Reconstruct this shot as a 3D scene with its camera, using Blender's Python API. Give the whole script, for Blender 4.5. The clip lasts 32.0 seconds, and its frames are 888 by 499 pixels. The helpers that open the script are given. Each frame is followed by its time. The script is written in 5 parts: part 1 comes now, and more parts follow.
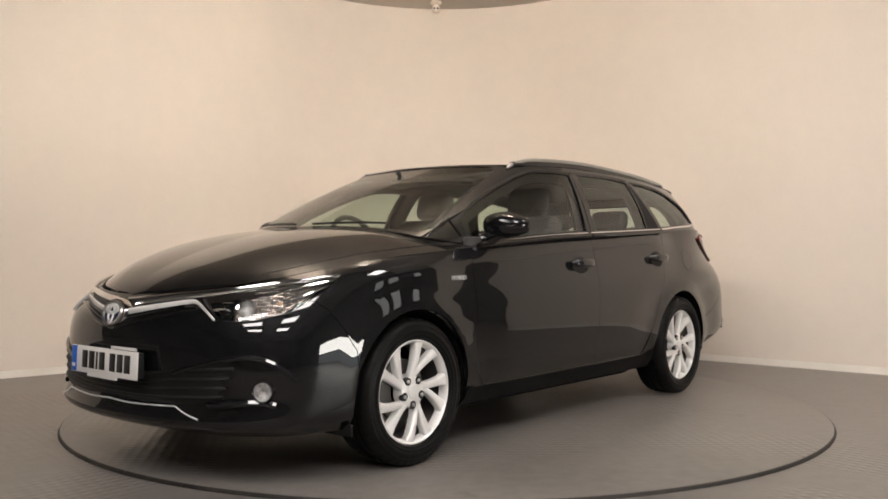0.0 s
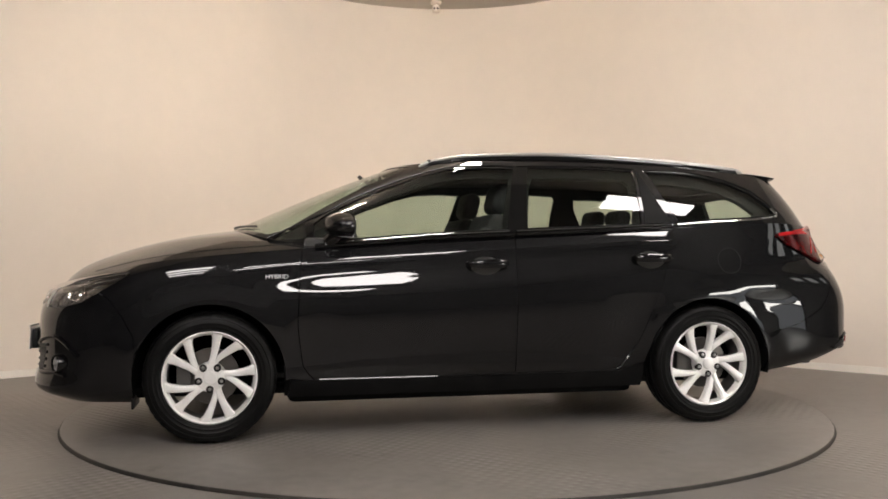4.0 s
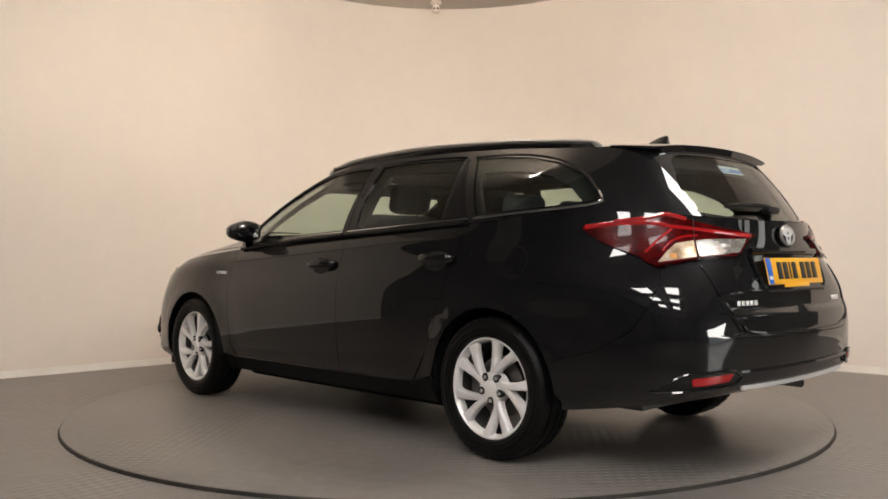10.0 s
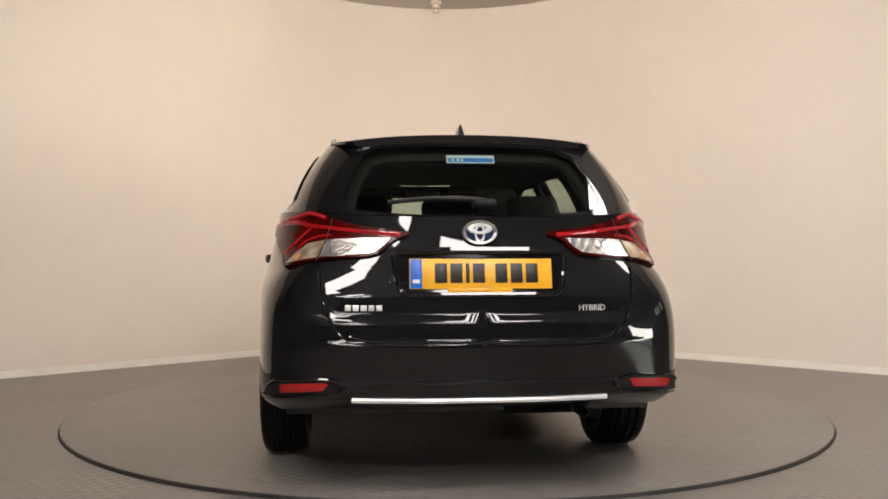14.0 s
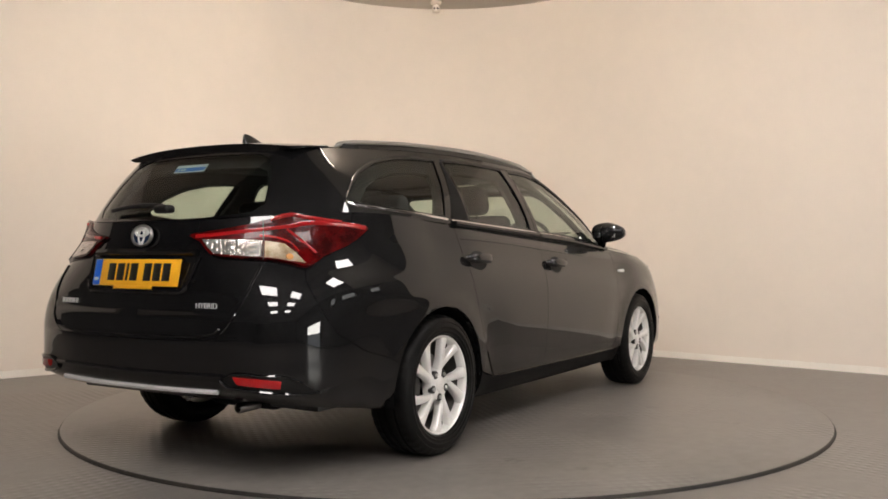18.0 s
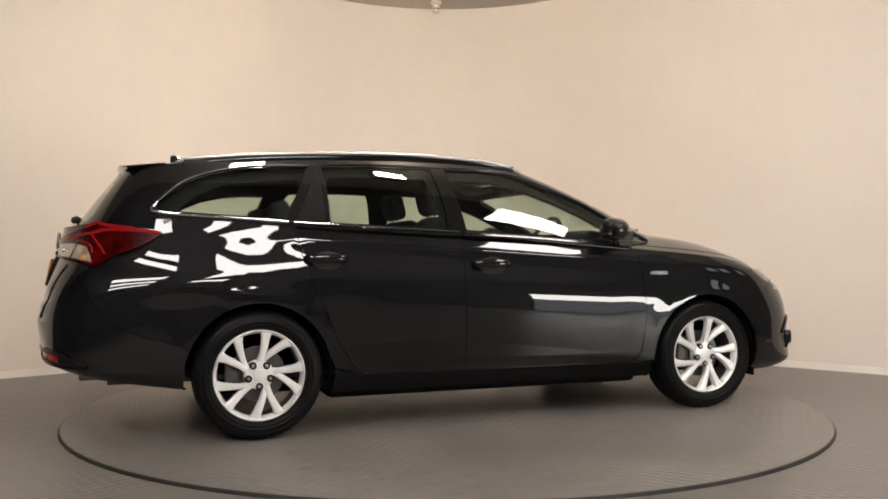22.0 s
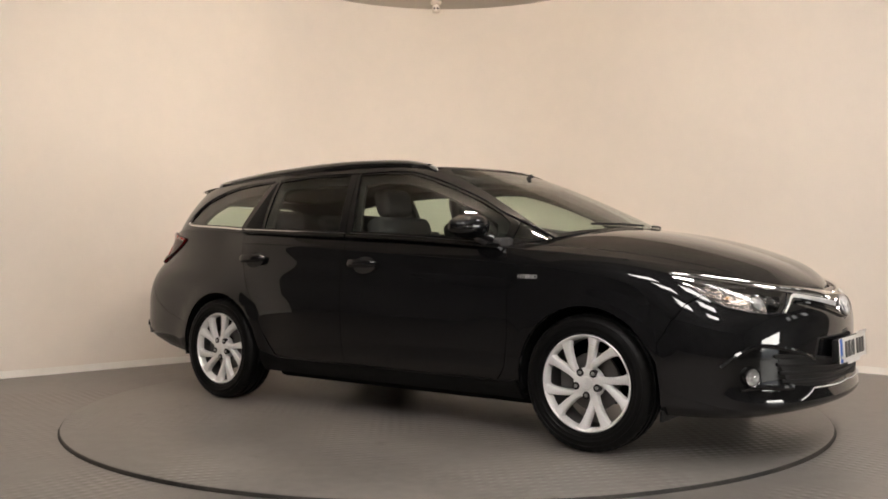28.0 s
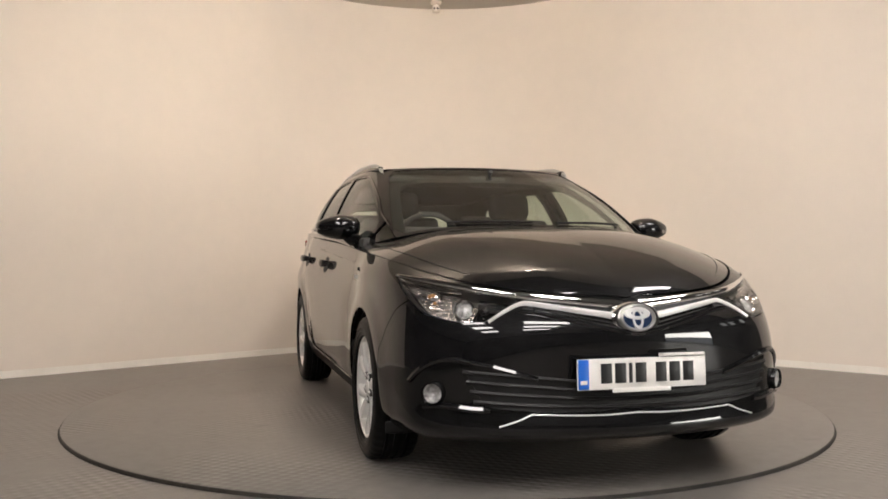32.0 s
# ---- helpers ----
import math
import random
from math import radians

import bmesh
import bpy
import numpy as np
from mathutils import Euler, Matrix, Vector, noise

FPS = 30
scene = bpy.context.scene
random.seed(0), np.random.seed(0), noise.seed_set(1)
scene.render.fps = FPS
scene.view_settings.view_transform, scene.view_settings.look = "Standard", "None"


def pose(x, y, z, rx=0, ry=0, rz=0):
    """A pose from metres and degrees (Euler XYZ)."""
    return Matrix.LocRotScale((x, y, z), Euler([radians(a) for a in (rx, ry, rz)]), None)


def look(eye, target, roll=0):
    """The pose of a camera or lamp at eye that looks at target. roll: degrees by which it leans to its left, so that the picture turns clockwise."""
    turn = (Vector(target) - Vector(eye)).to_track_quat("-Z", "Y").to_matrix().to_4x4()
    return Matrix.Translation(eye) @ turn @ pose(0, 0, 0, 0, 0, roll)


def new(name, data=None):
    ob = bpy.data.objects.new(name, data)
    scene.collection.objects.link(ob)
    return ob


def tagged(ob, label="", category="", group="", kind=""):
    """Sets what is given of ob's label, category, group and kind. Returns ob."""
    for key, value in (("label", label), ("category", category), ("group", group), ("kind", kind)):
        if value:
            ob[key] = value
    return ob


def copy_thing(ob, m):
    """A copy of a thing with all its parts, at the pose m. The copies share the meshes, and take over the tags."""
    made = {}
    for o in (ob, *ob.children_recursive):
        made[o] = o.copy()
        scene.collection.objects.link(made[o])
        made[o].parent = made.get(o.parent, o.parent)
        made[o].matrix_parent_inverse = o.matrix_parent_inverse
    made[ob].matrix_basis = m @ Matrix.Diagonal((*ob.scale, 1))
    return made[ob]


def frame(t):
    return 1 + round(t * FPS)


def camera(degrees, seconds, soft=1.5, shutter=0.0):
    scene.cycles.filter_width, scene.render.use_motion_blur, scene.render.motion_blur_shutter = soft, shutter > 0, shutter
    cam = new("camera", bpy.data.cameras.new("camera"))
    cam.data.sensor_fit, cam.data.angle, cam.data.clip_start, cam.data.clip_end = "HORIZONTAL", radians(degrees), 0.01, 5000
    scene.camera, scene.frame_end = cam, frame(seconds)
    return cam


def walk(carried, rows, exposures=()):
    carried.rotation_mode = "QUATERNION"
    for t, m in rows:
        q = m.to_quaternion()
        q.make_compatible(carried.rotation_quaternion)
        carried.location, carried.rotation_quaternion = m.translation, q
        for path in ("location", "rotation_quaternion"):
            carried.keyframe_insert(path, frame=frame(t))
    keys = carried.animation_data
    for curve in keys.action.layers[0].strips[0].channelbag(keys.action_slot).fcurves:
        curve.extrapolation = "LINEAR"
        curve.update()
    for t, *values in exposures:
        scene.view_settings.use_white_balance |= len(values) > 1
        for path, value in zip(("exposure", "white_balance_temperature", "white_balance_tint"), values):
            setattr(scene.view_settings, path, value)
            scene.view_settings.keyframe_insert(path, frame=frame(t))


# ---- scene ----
# ---- camera: fixed on a stand in front of the turntable ----
cam = camera(53.8, 32.0, soft=1.7)
EYE = (-0.014, -5.403, 0.895)
LOOK_AT = (-0.014, -0.403, 0.895 + 5.0 * math.tan(radians(0.455)))
walk(cam, [(0.0, look(EYE, LOOK_AT, -0.1)), (32.0, look(EYE, LOOK_AT, -0.1))])

# ---- light ----
world = bpy.data.worlds.new("hall_dusk")
scene.world = world
world.use_nodes = True
world.node_tree.nodes["Background"].inputs[0].default_value = (0.9, 0.85, 0.8, 1)
world.node_tree.nodes["Background"].inputs[1].default_value = 0.02
scene.view_settings.exposure = 0.08
PANEL_GLOW = 23.5         # radiance of the ceiling panels
PANEL_COLOUR = (1.0, 0.935, 0.905)

# ---- materials ----


def material(name, colour, rough=0.5, metal=0.0, coat=0.0, spec=0.5):
    m = bpy.data.materials.new(name)
    m.use_nodes = True
    b = m.node_tree.nodes["Principled BSDF"]
    b.inputs["Base Color"].default_value = (*colour, 1)
    b.inputs["Roughness"].default_value = rough
    b.inputs["Metallic"].default_value = metal
    b.inputs["Coat Weight"].default_value = coat
    b.inputs["Coat Roughness"].default_value = 0.02
    b.inputs["Specular IOR Level"].default_value = spec
    return m


def node(m, kind, **values):
    n = m.node_tree.nodes.new(kind)
    for k, v in values.items():
        n.inputs[k.replace("_", " ")].default_value = v
    return n


def wire(m, a, out, b, inp):
    m.node_tree.links.new(a.outputs[out], b.inputs[inp])


def shader(m):
    return m.node_tree.nodes["Principled BSDF"]


def mottle(m, dark, light, scale, detail=4.0, fine=0.0, bump=0.0, bump_scale=None, rough=None):
    """Two scales of uneven colour and roughness, with an optional relief."""
    tc = m.node_tree.nodes.new("ShaderNodeTexCoord")
    n1 = node(m, "ShaderNodeTexNoise", Scale=scale, Detail=detail)
    n2 = node(m, "ShaderNodeTexNoise", Scale=scale * 14, Detail=3.0)
    wire(m, tc, "Object", n1, "Vector")
    wire(m, tc, "Object", n2, "Vector")
    mix = m.node_tree.nodes.new("ShaderNodeMath")
    mix.operation = "MULTIPLY_ADD"
    mix.inputs[1].default_value = fine
    wire(m, n2, "Fac", mix, 0)
    wire(m, n1, "Fac", mix, 2)
    ramp = m.node_tree.nodes.new("ShaderNodeValToRGB")
    ramp.color_ramp.elements[0].position, ramp.color_ramp.elements[1].position = 0.3 + fine * 0.5, 0.7 + fine * 0.5
    ramp.color_ramp.elements[0].color, ramp.color_ramp.elements[1].color = (*dark, 1), (*light, 1)
    wire(m, mix, 0, ramp, "Fac")
    wire(m, ramp, "Color", shader(m), "Base Color")
    if rough:
        r = m.node_tree.nodes.new("ShaderNodeMapRange")
        r.inputs["To Min"].default_value, r.inputs["To Max"].default_value = rough
        wire(m, n1, "Fac", r, "Value")
        wire(m, r, "Result", shader(m), "Roughness")
    if bump:
        n3 = node(m, "ShaderNodeTexNoise", Scale=bump_scale or scale * 30, Detail=3.0)
        wire(m, tc, "Object", n3, "Vector")
        b = node(m, "ShaderNodeBump", Strength=bump, Distance=0.003)
        wire(m, n3, "Fac", b, "Height")
        wire(m, b, "Normal", shader(m), "Normal")
    return m


WALL = mottle(material("painted_wall", (0.82, 0.73, 0.63), 0.7), (0.755, 0.685, 0.61), (0.825, 0.74, 0.65), 0.6, 4, 0.25, 0.15, 60)
BASE = mottle(material("white_skirting", (0.82, 0.77, 0.7), 0.5), (0.82, 0.78, 0.71), (0.92, 0.88, 0.81), 3, 4, 0.3, 0.1, 60)
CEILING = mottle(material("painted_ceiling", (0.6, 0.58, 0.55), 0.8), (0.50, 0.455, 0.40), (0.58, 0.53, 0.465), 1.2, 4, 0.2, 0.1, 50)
HALL = mottle(material("dim_hall_cladding", (0.05, 0.05, 0.05), 0.7), (0.03, 0.029, 0.028), (0.16, 0.152, 0.142), 0.55, 3, 0.12, 0.2, 40)
FLOOR = mottle(material("grey_floor_paint", (0.18, 0.17, 0.16), 0.5), (0.145, 0.131, 0.118), (0.21, 0.192, 0.174), 0.9, 6, 0.4, 0.25, 120, (0.26, 0.5))
PLATE = mottle(material("grey_turntable_paint", (0.18, 0.17, 0.16), 0.5), (0.132, 0.12, 0.109), (0.2, 0.184, 0.167), 1.0, 6, 0.4, 0.2, 110, (0.24, 0.48))
# black of joints and camera eyes; also stands in for shade in recesses
GAP = material("black_gap_and_recess", (0.012, 0.011, 0.01), 0.7)
EDGE = mottle(material("worn_black_edging", (0.02, 0.018, 0.015), 0.6), (0.004, 0.0035, 0.003), (0.03, 0.024, 0.018), 5, 4, 0.5, 0.2, 80)
PAINT = material("black_mica_paint", (0.0035, 0.0035, 0.004), 0.45, 0.0, 1.0, 0.08)
PAINT_CORE = material("unlit_body_shell", (0.006, 0.006, 0.006), 0.8, spec=0.1)
TRIM = mottle(material("black_grained_plastic", (0.008, 0.008, 0.008), 0.45, spec=0.3), (0.006, 0.006, 0.006), (0.011, 0.011, 0.011), 9, 3, 0.3, 0.2, 400)
DULL = mottle(material("dull_black_plastic", (0.006, 0.006, 0.006), 0.5, spec=0.1), (0.005, 0.005, 0.005), (0.008, 0.008, 0.008), 9, 3, 0.3, 0.2, 400)
GLOSS_TRIM = material("gloss_black_trim", (0.006, 0.006, 0.006), 0.08)
CHROME = material("chrome", (0.82, 0.81, 0.8), 0.07, 1.0)
SATIN = material("satin_aluminium", (0.5, 0.49, 0.475), 0.34, 1.0)
LETTER = material("bright_badge_metal", (0.75, 0.75, 0.74), 0.3, 0.3)
ALLOY = mottle(material("silver_wheel_lacquer", (0.8, 0.79, 0.77), 0.3, 0.22, 0.6), (0.80, 0.785, 0.76), (0.86, 0.85, 0.83), 8, 3, 0.2)
# alloy darkened: the shade behind the spokes is put into its colour
ALLOY_SHADE = material("shaded_wheel_inside", (0.09, 0.085, 0.08), 0.5, 0.4)
DISC = material("brake_disc_steel", (0.16, 0.15, 0.14), 0.4, 0.8)
TYRE = mottle(material("tyre_rubber", (0.01, 0.01, 0.01), 0.42, spec=0.12), (0.0035, 0.0035, 0.0035), (0.007, 0.0068, 0.0065), 6, 4, 0.4, 0.25, 90)
FABRIC = mottle(material("dark_seat_fabric", (0.03, 0.03, 0.032), 0.9), (0.022, 0.022, 0.024), (0.045, 0.044, 0.044), 20, 3, 0.4, 0.4, 300)
CABIN = mottle(material("cabin_plastic", (0.03, 0.03, 0.03), 0.6), (0.024, 0.024, 0.024), (0.036, 0.036, 0.035), 10, 3, 0.3, 0.2, 300)
LINER = mottle(material("charcoal_trim_cloth", (0.01, 0.01, 0.01), 0.9, spec=0.08), (0.014, 0.014, 0.0135), (0.024, 0.024, 0.023), 15, 3, 0.3, 0.2, 300)
# near-black: the cabin's shade is put into the grey lining's colour
LINING = mottle(material("shaded_roof_lining", (0.3, 0.29, 0.27), 0.9), (0.03, 0.03, 0.028), (0.045, 0.044, 0.041), 15, 3, 0.3, 0.2, 300)
YELLOW = material("yellow_reflective_plate", (0.85, 0.42, 0.02), 0.35)
WHITE = material("white_reflective_plate", (0.78, 0.76, 0.72), 0.35)
BLUE = material("blue_plate_band", (0.01, 0.12, 0.55), 0.35)
INK = material("black_ink", (0.01, 0.01, 0.01), 0.4)
BULB = material("lamp_reflector", (0.85, 0.8, 0.75), 0.12, 1.0)
AMBER = material("amber_bulb", (0.5, 0.24, 0.08), 0.2)
STICKER = material("blue_sticker", (0.03, 0.17, 0.5), 0.5)
STICKER_PALE = material("pale_sticker", (0.6, 0.68, 0.66), 0.5)


def glass(name, tint, base=0.045):
    """A clear pane: straight view through, with gloss that rises at grazing angles."""
    m = bpy.data.materials.new(name)
    m.use_nodes = True
    t = m.node_tree
    t.nodes.remove(t.nodes["Principled BSDF"])
    clear = t.nodes.new("ShaderNodeBsdfTransparent")
    clear.inputs[0].default_value = (*tint, 1)
    shine = t.nodes.new("ShaderNodeBsdfGlossy")
    shine.inputs["Roughness"].default_value = 0.0
    face = t.nodes.new("ShaderNodeLayerWeight")
    face.inputs[0].default_value = 0.5
    power = t.nodes.new("ShaderNodeMath")
    power.operation, power.inputs[1].default_value = "POWER", 5.0
    t.links.new(face.outputs["Facing"], power.inputs[0])
    fac = t.nodes.new("ShaderNodeMath")
    fac.operation = "MULTIPLY_ADD"
    fac.inputs[1].default_value, fac.inputs[2].default_value = 1 - base, base
    t.links.new(power.outputs[0], fac.inputs[0])
    mix = t.nodes.new("ShaderNodeMixShader")
    t.links.new(fac.outputs[0], mix.inputs[0])
    t.links.new(clear.outputs[0], mix.inputs[1])
    t.links.new(shine.outputs[0], mix.inputs[2])
    t.links.new(mix.outputs[0], t.nodes["Material Output"].inputs[0])
    return m


GLASS = glass("green_tinted_glass", (0.74, 0.83, 0.76), 0.085)
LENS = glass("clear_lamp_lens", (0.92, 0.92, 0.92), 0.05)
RED = mottle(material("red_lamp_lens", (0.055, 0.0010, 0.0014), 0.22, 0.0, 0.22, 0.1), (0.02, 0.0006, 0.0008), (0.085, 0.0012, 0.0016), 16, 3, 0.7, 0.6, 70)
RED_GLOW = material("bright_red_reflector", (0.34, 0.007, 0.009), 0.2, 0.0, 0.7, 0.4)
MIRROR = material("mirror_glass", (0.8, 0.82, 0.82), 0.01, 1.0)


def glow(name, colour, strength):
    m = material(name, (0.8, 0.8, 0.8), 0.4)
    shader(m).inputs["Emission Color"].default_value = (*colour, 1)
    shader(m).inputs["Emission Strength"].default_value = strength
    return m


def tread(m, pitch, strength):
    """Raised bars of tread plate in two slanting directions."""
    tc = m.node_tree.nodes.new("ShaderNodeTexCoord")
    both = m.node_tree.nodes.new("ShaderNodeMath")
    both.operation = "MULTIPLY"
    for k, turn in enumerate((0.7, -0.7)):
        mp = m.node_tree.nodes.new("ShaderNodeMapping")
        mp.inputs["Rotation"].default_value = (0, 0, turn)
        wire(m, tc, "Object", mp, "Vector")
        wv = node(m, "ShaderNodeTexWave", Scale=0.314 / pitch, Distortion=0.0)
        wire(m, mp, "Vector", wv, "Vector")
        wire(m, wv, "Fac", both, k)
    b = node(m, "ShaderNodeBump", Strength=strength, Distance=0.0035)
    worn = node(m, "ShaderNodeTexNoise", Scale=0.9, Detail=3.0)
    wire(m, tc, "Object", worn, "Vector")
    fade = m.node_tree.nodes.new("ShaderNodeMapRange")
    fade.inputs["From Min"].default_value, fade.inputs["From Max"].default_value = 0.46, 0.62
    wire(m, worn, "Fac", fade, "Value")
    deep = m.node_tree.nodes.new("ShaderNodeMath")
    deep.operation = "MULTIPLY"
    wire(m, both, "Value", deep, 0)
    wire(m, fade, "Result", deep, 1)
    wire(m, deep, "Value", b, "Height")
    old = shader(m).inputs["Normal"].links
    if old:
        m.node_tree.links.new(old[0].from_socket, b.inputs["Normal"])
    wire(m, b, "Normal", shader(m), "Normal")


tread(FLOOR, 0.052, 1.0)
tread(PLATE, 0.05, 1.0)


def stains(m, scale, at, dark):
    """Scattered blots that darken the paint."""
    base = shader(m).inputs["Base Color"]
    old = base.links[0].from_socket
    tc = m.node_tree.nodes.new("ShaderNodeTexCoord")
    blot = node(m, "ShaderNodeTexNoise", Scale=scale, Detail=5.0, Roughness=0.65)
    wire(m, tc, "Object", blot, "Vector")
    edge = m.node_tree.nodes.new("ShaderNodeMapRange")
    edge.inputs["From Min"].default_value, edge.inputs["From Max"].default_value = at, at + 0.09
    edge.inputs["To Min"].default_value, edge.inputs["To Max"].default_value = 0.0, dark
    wire(m, blot, "Fac", edge, "Value")
    mix = m.node_tree.nodes.new("ShaderNodeMixRGB")
    mix.inputs["Color2"].default_value = (0.035, 0.03, 0.026, 1)
    wire(m, edge, "Result", mix, "Fac")
    m.node_tree.links.new(old, mix.inputs["Color1"])
    m.node_tree.links.new(mix.outputs["Color"], base)


stains(PLATE, 2.3, 0.63, 0.55)
stains(FLOOR, 1.7, 0.66, 0.35)
PANEL = glow("lit_ceiling_panel", PANEL_COLOUR, PANEL_GLOW)

# ---- mesh helpers ----


def mesh_of(name, verts, faces, mat, smooth=True, normals=None):
    me = bpy.data.meshes.new(name)
    me.from_pydata([tuple(map(float, v)) for v in verts], [], [tuple(map(int, f)) for f in faces])
    for mm in (mat if isinstance(mat, (list, tuple)) else [mat]):
        me.materials.append(mm)
    me.update()
    if smooth:
        me.shade_smooth()
    if normals is not None:
        me.normals_split_custom_set_from_vertices([tuple(map(float, n)) for n in normals])
    return me


def hold(name, me, parent=None, label=""):
    ob = new(name, me)
    if parent is not None:
        ob.parent = parent
    if label:
        ob["label"] = label
    return ob


def part(name, bm, mat, parent=None, label="", smooth=True, sharp=40):
    me = bpy.data.meshes.new(name)
    bm.normal_update()
    bm.to_mesh(me)
    bm.free()
    me.materials.append(mat)
    if smooth:
        me.shade_smooth()
        me.set_sharp_from_angle(angle=radians(sharp))
    return hold(name, me, parent, label)


def box(sx, sy, sz, at=(0, 0, 0), bevel=0.0, seg=2, turn=None, bm=None):
    bm = bm or bmesh.new()
    m = Matrix.Translation(at) @ (turn or Matrix()) @ Matrix.Diagonal((sx, sy, sz, 1))
    made = bmesh.ops.create_cube(bm, size=1, matrix=m)
    if bevel:
        edges = {e for v in made["verts"] for e in v.link_edges}
        bmesh.ops.bevel(bm, geom=list(edges), offset=bevel, segments=seg, affect="EDGES", profile=0.5)
    return bm


def lathe(profile, axis="y", seg=48, bm=None, at=(0, 0, 0), close=False):
    """Turns (along, radius) pairs round the axis."""
    bm = bm or bmesh.new()
    rings = []
    for along, r in profile:
        ring = []
        for k in range(seg):
            a = 2 * math.pi * k / seg
            c, s = r * math.cos(a), r * math.sin(a)
            p = {"y": (c, along, s), "z": (c, s, along), "x": (along, c, s)}[axis]
            ring.append(bm.verts.new(Vector(p) + Vector(at)))
        rings.append(ring)
    for a, b in zip(rings, rings[1:]):
        for k in range(seg):
            bm.faces.new((a[k], a[(k + 1) % seg], b[(k + 1) % seg], b[k]))
    if close:
        bm.faces.new(rings[0])
        bm.faces.new(rings[-1][::-1])
    bmesh.ops.recalc_face_normals(bm, faces=bm.faces)
    return bm


def tube(points, radius, seg=8, bm=None, flat=1.0, closed=False):
    """A round bar along points; flat squeezes it along the surface's normal."""
    bm = bm or bmesh.new()
    pts = [Vector(p) for p in points]
    rings = []
    n = len(pts)
    for i, p in enumerate(pts):
        a = pts[(i - 1) % n] if closed or i else p
        b = pts[(i + 1) % n] if closed or i < n - 1 else p
        d = (b - a).normalized()
        up = Vector((0, 0, 1)) if abs(d.z) < 0.95 else Vector((1, 0, 0))
        s = d.cross(up).normalized()
        u = s.cross(d)
        r = radius(i / (n - 1)) if callable(radius) else radius
        rings.append([bm.verts.new(p + (s * math.cos(t) * flat + u * math.sin(t)) * r) for t in (2 * math.pi * k / seg for k in range(seg))])
    pairs = list(zip(rings, rings[1:])) + ([(rings[-1], rings[0])] if closed else [])
    for a, b in pairs:
        for k in range(seg):
            bm.faces.new((a[k], a[(k + 1) % seg], b[(k + 1) % seg], b[k]))
    if not closed:
        bm.faces.new(rings[0][::-1])
        bm.faces.new(rings[-1])
    bmesh.ops.recalc_face_normals(bm, faces=bm.faces)
    return bm


def spline(points, per=8, closed=False):
    """Catmull-Rom through the points."""
    p = [Vector(q) for q in points]
    n = len(p)
    out = []
    for i in range(n if closed else n - 1):
        a, b, c, d = (p[(i + k) % n] if closed else p[min(max(i + k, 0), n - 1)] for k in (-1, 0, 1, 2))
        for j in range(per):
            t = j / per
            out.append(0.5 * (2 * b + (c - a) * t + (2 * a - 5 * b + 4 * c - d) * t * t + (3 * b - a - 3 * c + d) * t ** 3))
    if not closed:
        out.append(p[-1])
    return out

DAYLIGHT = glow("bright_daylight_pane", (1.0, 0.965, 0.9), 20.0)
DAYLIGHT_LOW = glow("dim_daylight_pane", (0.85, 0.92, 1.0), 0.9)
WALL_FILL = glow("warm_wall_fill_lens", (1.0, 0.87, 0.75), 300.0)

# ---- the booth: two walls that meet in a wide curve, floor, ceiling ----
TOP = 3.45
FLOOR_Z = -0.02


def booth_line():
    """Plan of the wall, from one open end to the other."""
    pts = [(-5.3, -.59)]
    cx, cy, r = 0.02, 1.74, 1.88
    a0, a1 = radians(133), radians(48)
    for k in range(25):
        a = a0 + (a1 - a0) * k / 24
        pts.append((cx + r * math.cos(a), cy + r * math.sin(a)))
    pts.append((5.0, -.07))
    return pts


def wall_between(name, pts, z0, z1, thick, mat, label):
    n = len(pts)
    verts, faces = [], []
    for i, (x, y) in enumerate(pts):
        a, b = Vector(pts[max(i - 1, 0)]), Vector(pts[min(i + 1, n - 1)])
        d = (b - a).normalized()
        ox, oy = -d.y * thick, d.x * thick
        verts += [(x, y, z0), (x, y, z1), (x + ox, y + oy, z1), (x + ox, y + oy, z0)]
    for i in range(n - 1):
        for k in range(4):
            faces.append((4 * i + k, 4 * i + (k + 1) % 4, 4 * i + 4 + (k + 1) % 4, 4 * i + 4 + k))
    faces += [(0, 1, 2, 3), (4 * n - 1, 4 * n - 2, 4 * n - 3, 4 * n - 4)]
    me = mesh_of(name, verts, faces, mat)
    me.set_sharp_from_angle(angle=radians(30))
    return tagged(hold(name, me), label, "wall", kind="structure")


wall_between("wall_booth", booth_line(), FLOOR_Z, TOP, 0.12, WALL, "white painted booth wall bent in a wide curve")
line = [Vector(p) for p in booth_line()]
skirt = []
for i, p in enumerate(line[1:-1], 1):
    d = (line[i + 1] - line[i - 1]).normalized()
    skirt.append(tuple(p + Vector((d.y, -d.x)) * 0.014))
wall_between("baseboard", [tuple(line[0] + Vector((0.01, -0.02)))] + skirt + [tuple(line[-1] + Vector((-0.01, -0.02)))], FLOOR_Z, FLOOR_Z + 0.055, 0.012, BASE, "low white skirting along the booth wall")
W, E, S, N = -6.5, 6.6, -11.5, 4.3
for name, p, q in (("wall_west", (W, S), (W, N)), ("wall_north", (W - .12, N), (E + .12, N)), ("wall_east", (E, N), (E, S)), ("wall_south", (E + .12, S), (W - .12, S))):
    wall_between(name, [p, q], FLOOR_Z, TOP, 0.12, HALL, "dim grey cladding of the hall")


